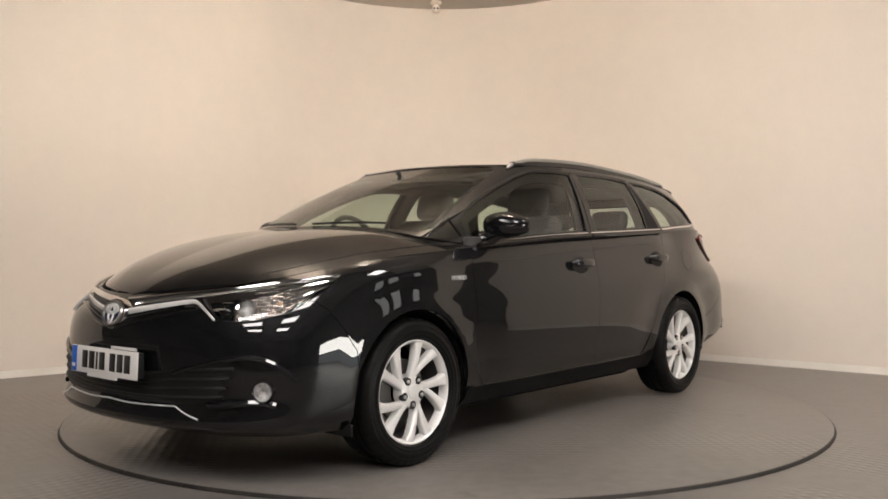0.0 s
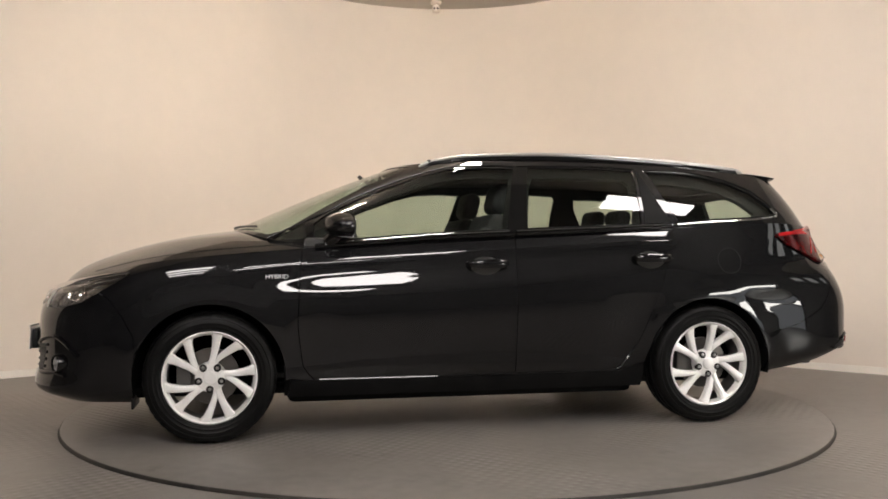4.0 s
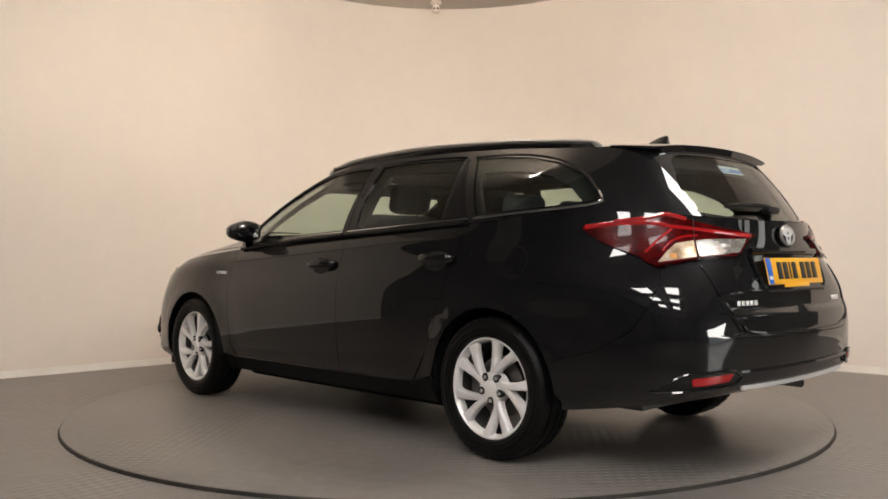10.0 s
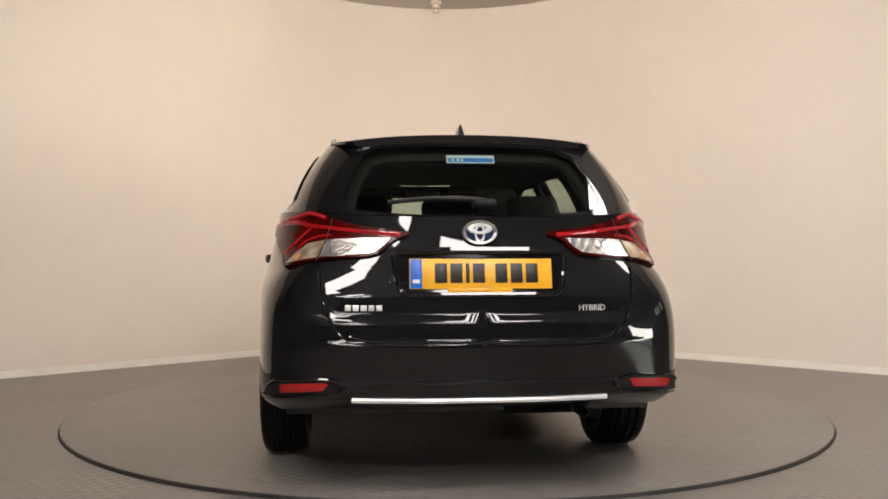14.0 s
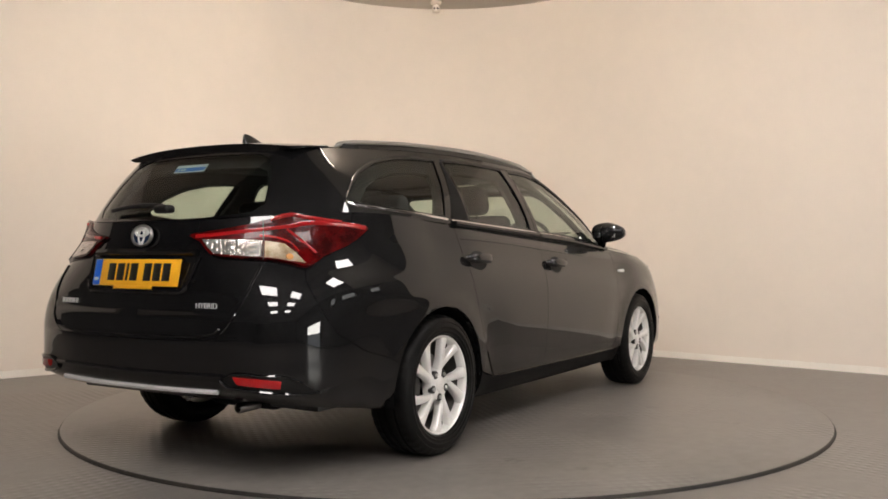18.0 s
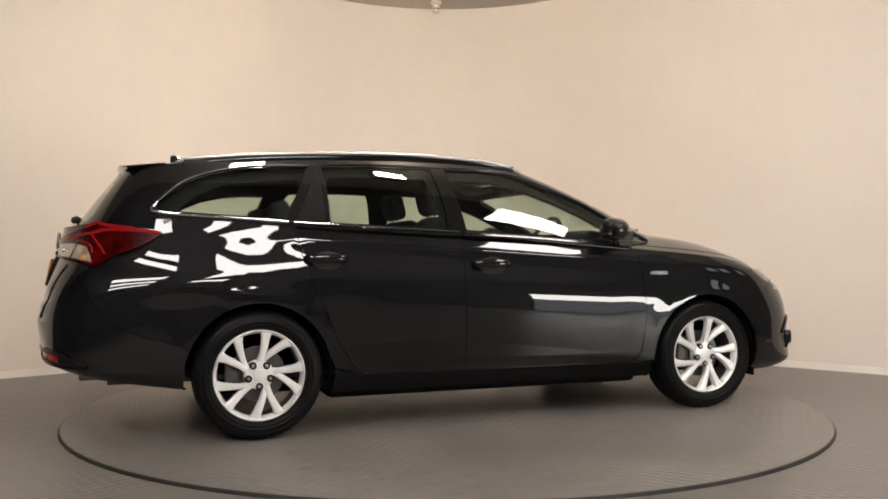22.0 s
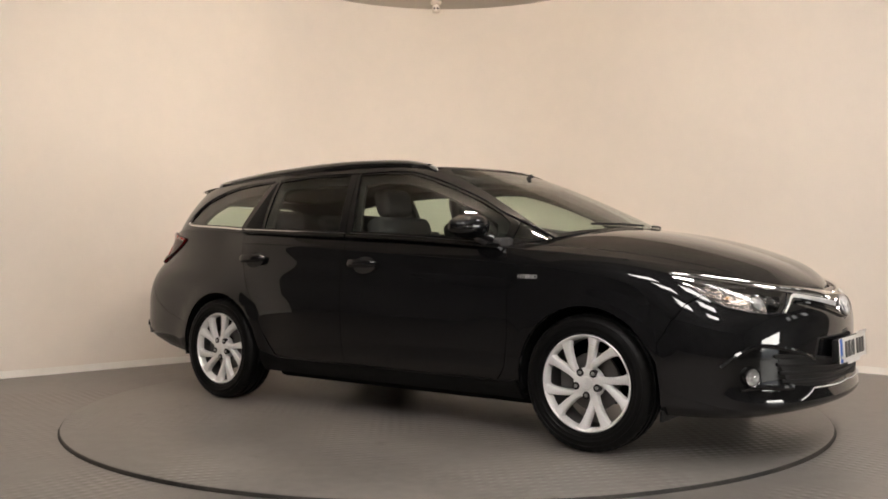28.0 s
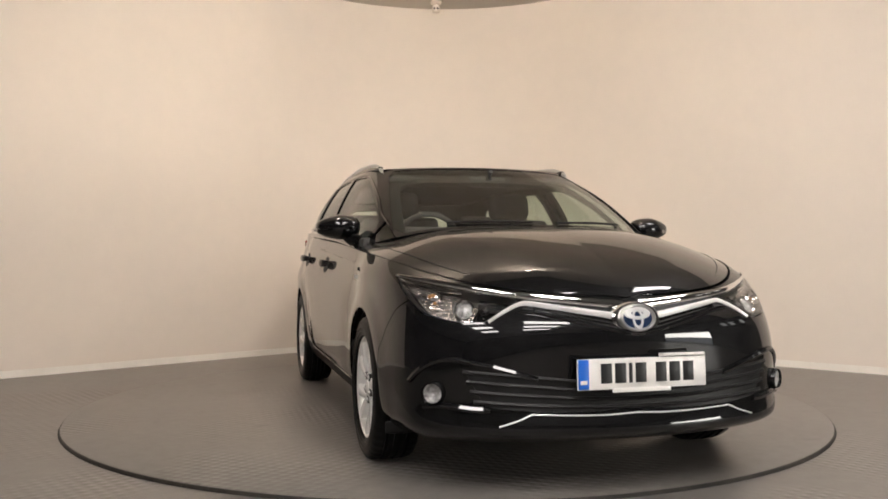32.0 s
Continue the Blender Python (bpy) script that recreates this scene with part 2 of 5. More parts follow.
def slab(name, z0, z1, mat, label, category, x0=-7, x1=7, y0=-12, y1=5):
    bm = box(x1 - x0, y1 - y0, z1 - z0, ((x0 + x1) / 2, (y0 + y1) / 2, (z0 + z1) / 2))
    return tagged(part(name, bm, mat, smooth=False), label, category, kind="structure")


slab("floor", FLOOR_Z - 0.2, FLOOR_Z, FLOOR, "grey painted floor round the turntable", "floor")
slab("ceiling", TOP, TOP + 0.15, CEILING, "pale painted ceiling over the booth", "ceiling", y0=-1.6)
slab("ceiling_hall", TOP, TOP + 0.15, HALL, "dark ceiling of the hall", "ceiling", y1=-1.6)

# ---- turntable ----
RADIUS = 2.19


def turntable():
    root = tagged(new("turntable"), "grey round car turntable with a dark edge", "turntable")
    part("plate", lathe([(-0.02, 0.0), (-0.02, RADIUS - 0.03), (-0.004, RADIUS - 0.006), (0.0, RADIUS - 0.012), (0.0, 1.2), (0.0, 0.4), (0.0, 0.001)], "z", 160), PLATE, root)
    part("edge_skirt", lathe([(-0.0195, RADIUS - 0.02), (-0.0195, RADIUS + 0.004), (-0.015, RADIUS + 0.003), (-0.006, RADIUS - 0.003), (-0.004, RADIUS - 0.010)], "z", 160), EDGE, root, "black rubber edge")
    return root


table = turntable()


def ceiling_panel():
    root = tagged(new("ceiling_light"), "lit rectangular panel lamp in a slim white frame", "ceiling light", "ceiling lights")
    part("frame", box(1.24, 0.64, 0.03, (0, 0, -0.015), 0.004), CEILING, root)
    part("diffuser", box(1.18, 0.58, 0.008, (0, 0, -0.034), 0.002), PANEL, root)
    for x in (-0.5, 0.5):
        part("hanger", box(0.02, 0.02, 0.45, (x, 0, 0.225), 0), TRIM, root)
    return root


# x, y, height, tilt towards the booth wall
PANELS = [(-1.6, -4.3, 3.35, 12), (0.95, -4.3, 3.35, 12), (2.7, -1.9, 3.2, 30), (-1.6, -5.7, 3.4, 0), (0.95, -5.7, 3.4, 0), (-1.6, -7.2, 3.4, 0), (0.95, -7.2, 3.4, 0)]
first = ceiling_panel()
first.matrix_basis = pose(*PANELS[0][:3], PANELS[0][3])
for x, y, z, tilt in PANELS[1:]:
    copy_thing(first, pose(x, y, z, tilt))



# unseen lamps, added to brighten the upper middle of the booth wall
def wall_fill_lamp(x, y, z, tilt, turn):
    root = tagged(new("wall_fill_lamp"), "unseen lamp added to brighten the booth wall", "lamp", "flood lamps")
    part("housing", box(0.34, 0.22, 0.07, (0, 0, 0.02), 0.012), TRIM, root)
    part("lens", box(0.30, 0.18, 0.006, (0, 0, -0.018), 0.002), WALL_FILL, root)
    part("bracket", box(0.03, 0.03, 0.12, (0, 0, 0.1), 0.004), TRIM, root)
    part("drop_rod", tube([(0, 0.12, 0.02), (0, 0.36, 0.1)], 0.01, 6), TRIM, root)
    root.matrix_basis = pose(x, y, z, tilt, 0, turn)


wall_fill_lamp(-0.95, -1.1, 3.2, 76, 0)
wall_fill_lamp(0.45, -1.1, 3.2, 76, 0)

# window in the east wall of the hall
win = tagged(new("window_1"), "tall frosted daylight window in the hall wall", "window", kind="structure")
part("low_pane", box(0.02, 2.6, 0.56, (6.57, -5.2, 0.26)), DAYLIGHT_LOW, win, "dull frosted lower pane")
part("pane", box(0.02, 2.6, 0.76, (6.57, -5.2, 0.95)), DAYLIGHT, win, "bright daylight pane")
part("window_bar", box(0.05, 2.6, 0.03, (6.56, -5.2, 0.555), 0.006), TRIM, win)
for y in (-6.54, -3.86):
    part("window_frame", box(0.06, 0.08, 1.43, (6.56, y, 0.665), 0.006), TRIM, win)
for z in (-0.045, 1.355):
    part("window_frame", box(0.06, 2.6, 0.05, (6.56, -5.2, z), 0.006), TRIM, win)

# small high windows further along that wall
DUSK = glow("dull_high_pane", (0.97, 0.96, 0.92), 1.8)
for k, y in enumerate((-2.55, -1.9, -0.85)):
    high = tagged(new("window_%d" % (k + 2)), "small dull daylight window high in the hall wall", "window", kind="structure")
    part("pane", box(0.02, 0.40, 0.62, (6.57, y, 2.45)), DUSK, high)
    for s in (-1, 1):
        part("window_frame", box(0.06, 0.05, 0.72, (6.56, y + s * 0.225, 2.45), 0.006), TRIM, high)
        part("window_frame", box(0.06, 0.40, 0.05, (6.56, y, 2.45 + s * 0.335), 0.006), TRIM, high)

# small camera where the walls meet under the ceiling


def security_camera():
    root = tagged(new("security_camera"), "small pale dome camera under the ceiling", "camera")
    part("mount", lathe([(0.0, 0.0005), (0.0, 0.055), (-0.03, 0.05), (-0.035, 0.0005)], "z", 24), WALL, root)
    part("bracket", tube([(0, 0, -0.03), (0, -0.01, -0.06)], 0.02, 10), WALL, root)
    part("body", box(0.075, 0.10, 0.062, (0, -0.02, -0.085), 0.02, 3), WALL, root)
    for x in (-0.016, 0.018):
        part("eye", lathe([(0, 0.0005), (0, 0.010), (0.012, 0.011)], "y", 16, at=(x, -0.074, -0.088)), GAP, root)
    root.matrix_basis = pose(-0.09, 3.35, TOP)


security_camera()

# ---- the car: smooth surfaces from control lines, cut into panels ----
# car space: x ahead, y to its left, z up, origin on the ground between the axles


class Net:
    """A cubic B-spline surface over lines of control points (rows: v, along a row: u), symmetric at both ends of u if folded."""

    def __init__(self, lines, fold=True):
        c = np.array(lines, float)
        self.nv, self.nu = c.shape[:2]
        flip = np.array([1, -1, 1])
        left = c[:, 1:2] * flip if fold else 2 * c[:, :1] - c[:, 1:2]
        right = c[:, -2:-1] * flip if fold else 2 * c[:, -1:] - c[:, -2:-1]
        c = np.concatenate([left, c, right], 1)
        c = np.concatenate([2 * c[:1] - c[1:2], c, 2 * c[-1:] - c[-2:-1]], 0)
        self.c = c

    @staticmethod
    def weights(t):
        return np.stack([(1 - t) ** 3, 3 * t ** 3 - 6 * t ** 2 + 4, -3 * t ** 3 + 3 * t ** 2 + 3 * t + 1, t ** 3], -1) / 6

    def at(self, u, v):
        u, v = np.clip(np.asarray(u, float), 0, self.nu - 1), np.clip(np.asarray(v, float), 0, self.nv - 1)
        i, j = np.minimum(u.astype(int), self.nu - 2), np.minimum(v.astype(int), self.nv - 2)
        wu, wv = self.weights(u - i), self.weights(v - j)
        out = np.zeros(u.shape + (3,))
        for a in range(4):
            for b in range(4):
                out += (wv[..., a] * wu[..., b])[..., None] * self.c[j + a, i + b]
        return self.shape(out) if hasattr(self, "shape") else out

    def normal(self, u, v):
        e = 0.02
        du = self.at(np.minimum(u + e, self.nu - 1), v) - self.at(np.maximum(u - e, 0), v)
        dv = self.at(u, np.minimum(v + e, self.nv - 1)) - self.at(u, np.maximum(v - e, 0))
        n = np.cross(du, dv)
        n /= np.linalg.norm(n, axis=-1, keepdims=True) + 1e-12
        return n * self.sign if hasattr(self, "sign") else n

    def find(self, mode, a, z, start=None):
        """(u, v) of the place with the given x (mode s), or y (modes f, r), and height z."""
        k = 0 if mode == "s" else 1
        if start is None:
            if not hasattr(self, "grid"):
                gu, gv = np.meshgrid(np.linspace(0, self.nu - 1, 160), np.linspace(0, self.nv - 1, 60))
                self.grid = (gu.ravel(), gv.ravel(), self.at(gu.ravel(), gv.ravel()))
            gu, gv, gp = self.grid
            lo, hi = {"s": (0.1, 0.92), "f": (0, 0.4), "r": (0.6, 1)}[mode]
            ok = (gu >= lo * (self.nu - 1)) & (gu <= hi * (self.nu - 1))
            d = (gp[:, k] - a) ** 2 + (gp[:, 2] - z) ** 2 + np.where(ok, 0, 9)
            i = d.argmin()
            start = (gu[i], gv[i])
        u, v = start
        for _ in range(12):
            p = self.at(np.array([u, u + 1e-3, u]), np.array([v, v, v + 1e-3]))
            f = np.array([p[0, k] - a, p[0, 2] - z])
            jac = np.array([[p[1, k] - p[0, k], p[2, k] - p[0, k]], [p[1, 2] - p[0, 2], p[2, 2] - p[0, 2]]]) / 1e-3
            try:
                s = np.linalg.solve(jac, -f)
            except np.linalg.LinAlgError:
                break
            s = np.clip(s, -0.4, 0.4)
            u, v = min(max(u + s[0], 0), self.nu - 1), min(max(v + s[1], 0), self.nv - 1)
        return u, v


def outline(net, marks, smooth=False, step=0.04):
    """Marks (mode, a, z) or ('uv', u, v) to a dense closed outline in (u, v)."""
    pts = []
    for m in marks:
        if m[0] == "uv":
            pts.append(Vector((m[1], m[2], 0)))
        else:
            u, v = net.find(*m)
            pts.append(Vector((u, v, 0)))
    if smooth:
        pts = spline(pts, 6, True)
    out = []
    for a, b in zip(pts, pts[1:] + pts[:1]):
        pa, pb = net.at(np.array([a.x, b.x]), np.array([a.y, b.y]))
        n = max(1, int(np.linalg.norm(pa - pb) / step))
        out += [a.lerp(b, k / n) for k in range(n)]
    return np.array([(p.x, p.y) for p in out])


def inside(poly, q):
    x, y = q[:, 0], q[:, 1]
    r = np.zeros(len(q), bool)
    for (ax, ay), (bx, by) in zip(poly, np.roll(poly, -1, 0)):
        if ay != by:
            c = (ay > y) != (by > y)
            r ^= c & (x < (bx - ax) * (y - ay) / (by - ay) + ax)
    return r


def shrink(net, poly, gap):
    """Moves the outline inwards by gap metres."""
    p = net.at(poly[:, 0], poly[:, 1])
    nrm = net.normal(poly[:, 0], poly[:, 1])
    d = np.roll(p, -1, 0) - np.roll(p, 1, 0)
    inw = np.cross(nrm, d)
    inw /= np.linalg.norm(inw, axis=1, keepdims=True) + 1e-12
    e = 1e-3
    pu = (net.at(np.clip(poly[:, 0] + e, 0, net.nu - 1), poly[:, 1]) - net.at(np.clip(poly[:, 0] - e, 0, net.nu - 1), poly[:, 1])) / (2 * e)
    pv = (net.at(poly[:, 0], np.clip(poly[:, 1] + e, 0, net.nv - 1)) - net.at(poly[:, 0], np.clip(poly[:, 1] - e, 0, net.nv - 1))) / (2 * e)
    area = 0.5 * np.sum(poly[:, 0] * np.roll(poly[:, 1], -1) - np.roll(poly[:, 0], -1) * poly[:, 1])
    out = poly.copy()
    for i in range(len(poly)):
        sol = np.linalg.lstsq(np.stack([pu[i], pv[i]], 1), inw[i] * gap, rcond=None)[0]
        trial = poly[i] + sol
        out[i] = trial
    new_area = 0.5 * np.sum(out[:, 0] * np.roll(out[:, 1], -1) - np.roll(out[:, 0], -1) * out[:, 1])
    if abs(new_area) > abs(area):
        out = 2 * poly - out
    fixed = (poly[:, 0] < 1e-6) | (poly[:, 0] > net.nu - 1 - 1e-6)
    out[fixed, 0] = poly[fixed, 0]
    out[:, 0], out[:, 1] = np.clip(out[:, 0], 0, net.nu - 1), np.clip(out[:, 1], 0, net.nv - 1)
    return out


def cover(name, net, poly, mat, parent, label="", lift=0.0, rim=0.012, holes=(), mirror=False, whole=False, cell=(0.25, 0.2)):
    """A panel cut from the surface: lifted off it by lift, with a rim turned inwards. mirror: on the car's right; whole: both halves in one."""
    from mathutils.geometry import delaunay_2d_cdt
    loops = [poly, *holes]
    pts, edges = [], []
    for lp in loops:
        n0 = len(pts)
        pts += [tuple(q) for q in lp]
        edges += [(n0 + k, n0 + (k + 1) % len(lp)) for k in range(len(lp))]
    gu, gv = np.meshgrid(np.arange(0, net.nu, cell[0]), np.arange(0, net.nv - 1 + 1e-6, cell[1]))
    g = np.stack([gu.ravel() + 1e-4, gv.ravel() + 1e-4], 1)
    ok = inside(poly, g)
    for h in holes:
        ok &= ~inside(h, g)
    allp = np.array(pts)
    scale = np.array([1 / cell[0], 1 / cell[1]])
    g = g[ok]
    if len(g):
        d = np.min(np.linalg.norm((g[:, None] - allp[None]) * scale, axis=2), axis=1)
        g = g[d > 0.35]
    pts = [Vector(((p[0]) * scale[0], (p[1]) * scale[1])) for p in pts + [tuple(q) for q in g]]
    res = delaunay_2d_cdt(pts, edges, [], 0, 1e-7)
    uv = np.array([(p.x / scale[0], p.y / scale[1]) for p in res[0]])
    tris = np.array([f for f in res[2]])
    mid = uv[tris].mean(1)
    keep = inside(poly, mid)
    for h in holes:
        keep &= ~inside(h, mid)
    tris = tris[keep]
    P, N = net.at(uv[:, 0], uv[:, 1]), net.normal(uv[:, 0], uv[:, 1])
    P = P + N * lift
    a, b, c = P[tris[:, 0]], P[tris[:, 1]], P[tris[:, 2]]
    flip = np.einsum("ij,ij->i", np.cross(b - a, c - a), N[tris[:, 0]]) < 0
    tris[flip] = tris[flip][:, ::-1]
    verts, norms, faces = list(P), list(N), [list(t) for t in tris]
    if rim:
        count = {}
        for t in tris:
            for k in range(3):
                e = (t[k], t[(k + 1) % 3])
                count[e] = count.get(e, 0) + 1
        for (i, j) in [e for e in count if (e[1], e[0]) not in count]:
            if whole and abs(P[i][1]) < 1e-3 and abs(P[j][1]) < 1e-3:
                continue
            base = len(verts)
            side = np.cross(P[j] - P[i], N[i])
            side /= np.linalg.norm(side) + 1e-12
            verts += [P[i], P[j], P[j] - N[j] * rim, P[i] - N[i] * rim]
            norms += [side] * 4
            faces.append([base + 1, base, base + 3, base + 2])
    verts, norms = np.array(verts), np.array(norms)
    m = np.array([1, -1, 1])
    if mirror:
        verts, norms, faces = verts * m, norms * m, [f[::-1] for f in faces]
    if whole:
        n = len(verts)
        faces = faces + [[n + k for k in f[::-1]] for f in faces]
        verts, norms = np.concatenate([verts, verts * m]), np.concatenate([norms, norms * m])
    return hold(name, mesh_of(name, verts, faces, mat, True, norms), parent, label)


# lower body: lines from the sill up to the waist, from the nose centre round the left side to the tail centre
SILL_LINE = [(2.1, 0, .195), (2.08, .28, .195), (2.02, .55, .197), (1.9, .73, .2), (1.75, .78, .2), (1.5, .8, .2), (1.2, .8, .2), (.8, .79, .2), (.2, .785, .2),
             (-.5, .785, .2), (-1, .79, .2), (-1.35, .79, .22), (-1.72, .785, .262), (-1.98, .77, .305), (-2.14, .68, .33), (-2.2, .4, .34), (-2.21, 0, .34)]
CHIN_LINE = [(2.27, 0, .24), (2.245, .3, .24), (2.165, .6, .242), (2.01, .78, .245), (1.81, .838, .25), (1.55, .855, .25), (1.2, .855, .25), (.8, .832, .255), (.2, .826, .255),
             (-.5, .826, .255), (-1, .832, .255), (-1.35, .845, .27), (-1.73, .83, .305), (-2.04, .812, .35), (-2.23, .73, .375), (-2.315, .4, .385), (-2.33, 0, .385)]
BUMPER_LINE = [(2.21, 0, .315), (2.19, .3, .315), (2.115, .585, .32), (1.975, .765, .325), (1.81, .848, .335), (1.55, .875, .34), (1.2, .875, .34), (.8, .848, .34), (.2, .842, .34),
               (-.5, .842, .34), (-1, .85, .34), (-1.35, .869, .345), (-1.74, .838, .37), (-2.07, .824, .4), (-2.255, .74, .415), (-2.33, .4, .425), (-2.345, 0, .425)]
HUB_LINE = [(2.205, 0, .43), (2.185, .3, .43), (2.12, .59, .435), (1.98, .77, .45), (1.81, .85, .47), (1.55, .882, .48), (1.2, .882, .48), (.8, .856, .48), (.2, .852, .48),
            (-.5, .852, .48), (-1, .858, .48), (-1.35, .875, .485), (-1.75, .842, .49), (-2.07, .82, .5), (-2.25, .73, .5), (-2.335, .4, .5), (-2.352, 0, .5)]
FLANK_LINE = [(2.225, 0, .55), (2.2, .3, .55), (2.12, .585, .555), (1.97, .765, .57), (1.79, .845, .59), (1.55, .878, .61), (1.2, .882, .62), (.8, .868, .64), (.2, .868, .66),
              (-.5, .868, .66), (-1, .87, .66), (-1.35, .873, .63), (-1.76, .84, .625), (-2.09, .816, .615), (-2.26, .725, .615), (-2.328, .41, .605), (-2.345, 0, .605)]
CREASE_LINE = [(2.222, 0, .645), (2.194, .3, .65), (2.104, .575, .65), (1.942, .74, .68), (1.76, .825, .71), (1.53, .863, .735), (1.2, .872, .745), (.8, .868, .77), (.2, .87, .785),
               (-.5, .871, .79), (-1, .873, .79), (-1.35, .866, .74), (-1.77, .834, .735), (-2.08, .806, .73), (-2.234, .705, .735), (-2.296, .4, .725), (-2.314, 0, .72)]
SHOULDER_LINE = [(2.17, 0, .69), (2.14, .3, .7), (2.04, .555, .72), (1.875, .716, .765), (1.715, .81, .8), (1.5, .854, .825), (1.2, .866, .835), (.8, .866, .845), (.2, .87, .858),
                 (-.5, .871, .873), (-1, .869, .872), (-1.35, .854, .802), (-1.75, .823, .797), (-2.02, .789, .81), (-2.18, .66, .855), (-2.26, .38, .85), (-2.272, 0, .85)]
BELT_LINE = [(2.14, 0, .72), (2.11, .3, .732), (2, .54, .757), (1.825, .685, .8), (1.675, .775, .838), (1.48, .83, .864), (1.2, .846, .876), (.8, .844, .888), (.2, .85, .898),
             (-.5, .851, .915), (-1, .847, .914), (-1.35, .814, .848), (-1.72, .777, .85), (-1.97, .742, .885), (-2.102, .595, .955), (-2.23, .355, .945), (-2.252, 0, .945)]
WAIST_LINE = [(2.12, 0, .738), (2.09, .3, .751), (1.98, .525, .778), (1.8, .665, .822), (1.645, .752, .86), (1.46, .805, .89), (1.2, .82, .908), (.8, .826, .945), (.2, .836, .99),
              (-.5, .837, 1.02), (-1, .832, 1.045), (-1.35, .802, 1.065), (-1.7, .757, 1.085), (-1.95, .698, 1.075), (-2.086, .565, 1.06), (-2.211, .34, 1.045), (-2.236, 0, 1.045)]
LOWER = Net([SILL_LINE, CHIN_LINE, BUMPER_LINE, HUB_LINE, FLANK_LINE, CREASE_LINE, SHOULDER_LINE, BELT_LINE, WAIST_LINE])
LOWER.sign = 1

# the flanks: a fold line under the windows, a hollow below it, a soft swell at handle height, and doors that tuck in towards the sill
FOLD_X = [-1.75, -1.35, -1.08, -.6, -.215, .07, .477, .84, 1.1]
FOLD_Z = [1.0, .99, .978, .958, .933, .914, .889, .866, .85]
BELOW = [-.75, -.62, -.45, -.33, -.24, -.18, -.13, -.09, -.05, -.012, .012, .05, .15]
DOOR_LEAN = [-9, -8, -5, -1, 1, 9, 15, 15.5, 9, 5, 23, 26, 25]
HIP_LEAN = [-4, -4, -3, 1, 9, 13, 15.5, 17, 19, 20, 16, 13, 10]
DEPTH = np.linspace(-.8, .2, 401)


def flank_table(lean, widest, at):
    slope = np.tan(np.radians(np.interp(DEPTH, BELOW, lean)))
    slope = np.convolve(np.pad(slope, 6, "edge"), np.ones(13) / 13, "valid")
    y = -np.concatenate([[0], np.cumsum((slope[1:] + slope[:-1]) / 2 * (DEPTH[1] - DEPTH[0]))])
    return y - np.interp(at, DEPTH, y) + widest


DOOR_TABLE, HIP_TABLE = flank_table(DOOR_LEAN, .875, -.25), flank_table(HIP_LEAN, .874, -.34)


def ease(a, b, x):
    t = np.clip((x - a) / (b - a), 0, 1)
    return t * t * (3 - 2 * t)


def flank_shape(p):
    x, y, z = p[..., 0], p[..., 1], p[..., 2]
    fold = np.interp(-x, [-v for v in FOLD_X[::-1]], FOLD_Z[::-1])
    low = z - fold
    hip = ease(-.95, -1.35, x)
    want = np.interp(low, DEPTH, DOOR_TABLE) * (1 - hip) + np.interp(low, DEPTH, HIP_TABLE) * hip
    door = ease(-1.05, -.65, x) * ease(1.15, .72, x)
    upper = ease(-2.0, -1.3, x) * ease(1.3, .8, x) * ease(-.36, -.26, low)
    w = (door + (1 - door) * upper) * ease(.27, .36, z) * (y > .5)
    out = p.copy()
    out[..., 1] = y + w * (want - y)
    # wheel arches turn out towards their lips
    for c in (1.3, -1.3):
        r = np.hypot(x - c, z - .312)
        out[..., 1] += (y > .5) * (.009 * ease(.47, .36, r) - .004 * ease(.7, .5, r))
    # tailgate in two upright bands with a ledge between, over a bumper that leans in below
    out[..., 0] += (x < -2.1) * np.interp(z, GATE_Z, GATE_OFF) * ease(.66, .46, y)
    return out


_v = np.linspace(0, 8, 400)
_mid_back = LOWER.at(np.full(400, 16.0), _v)
GATE_Z = [.38, .42, .46, .50, .56, .582, .588, .60, .655, .67, .685, .70, .752, .77, .85]
GATE_X = [-2.315, -2.326, -2.333, -2.340, -2.348, -2.349, -2.340, -2.336, -2.333, -2.325, -2.312, -2.309, -2.304, -2.297, -2.272]
GATE_OFF = [a - float(np.interp(b, _mid_back[:, 2], _mid_back[:, 0])) for a, b in zip(GATE_X, GATE_Z)]
GATE_OFF[0] = GATE_OFF[-1] = 0.0
LOWER.shape = flank_shape

# greenhouse: screen centre, A-pillar, side glass, D-pillar, rear screen centre
_base = [(1.245, 0, 1.04), (1.215, .28, 1.036), (1.125, .53, 1.02), (1.01, .715, .972), (.72, .812, .945), (.4, .813, .971), (0, .813, .995), (-.4, .813, 1.01),
         (-.8, .809, 1.03), (-1.2, .798, 1.051), (-1.55, .766, 1.071), (-1.84, .725, 1.078), (-2.035, .635, 1.062), (-2.135, .45, 1.046), (-2.18, .2, 1.04), (-2.195, 0, 1.038)]
_top = [(.36, 0, 1.400), (.345, .24, 1.400), (.30, .44, 1.396), (.20, .565, 1.388), (.10, .600, 1.395), (-.02, .610, 1.402), (-.2, .615, 1.408),
        (-.45, .617, 1.411), (-.8, .615, 1.41), (-1.15, .605, 1.40), (-1.45, .585, 1.38), (-1.72, .56, 1.362), (-1.875, .51, 1.352), (-1.925, .35, 1.352), (-1.94, .18, 1.355), (-1.945, 0, 1.355)]
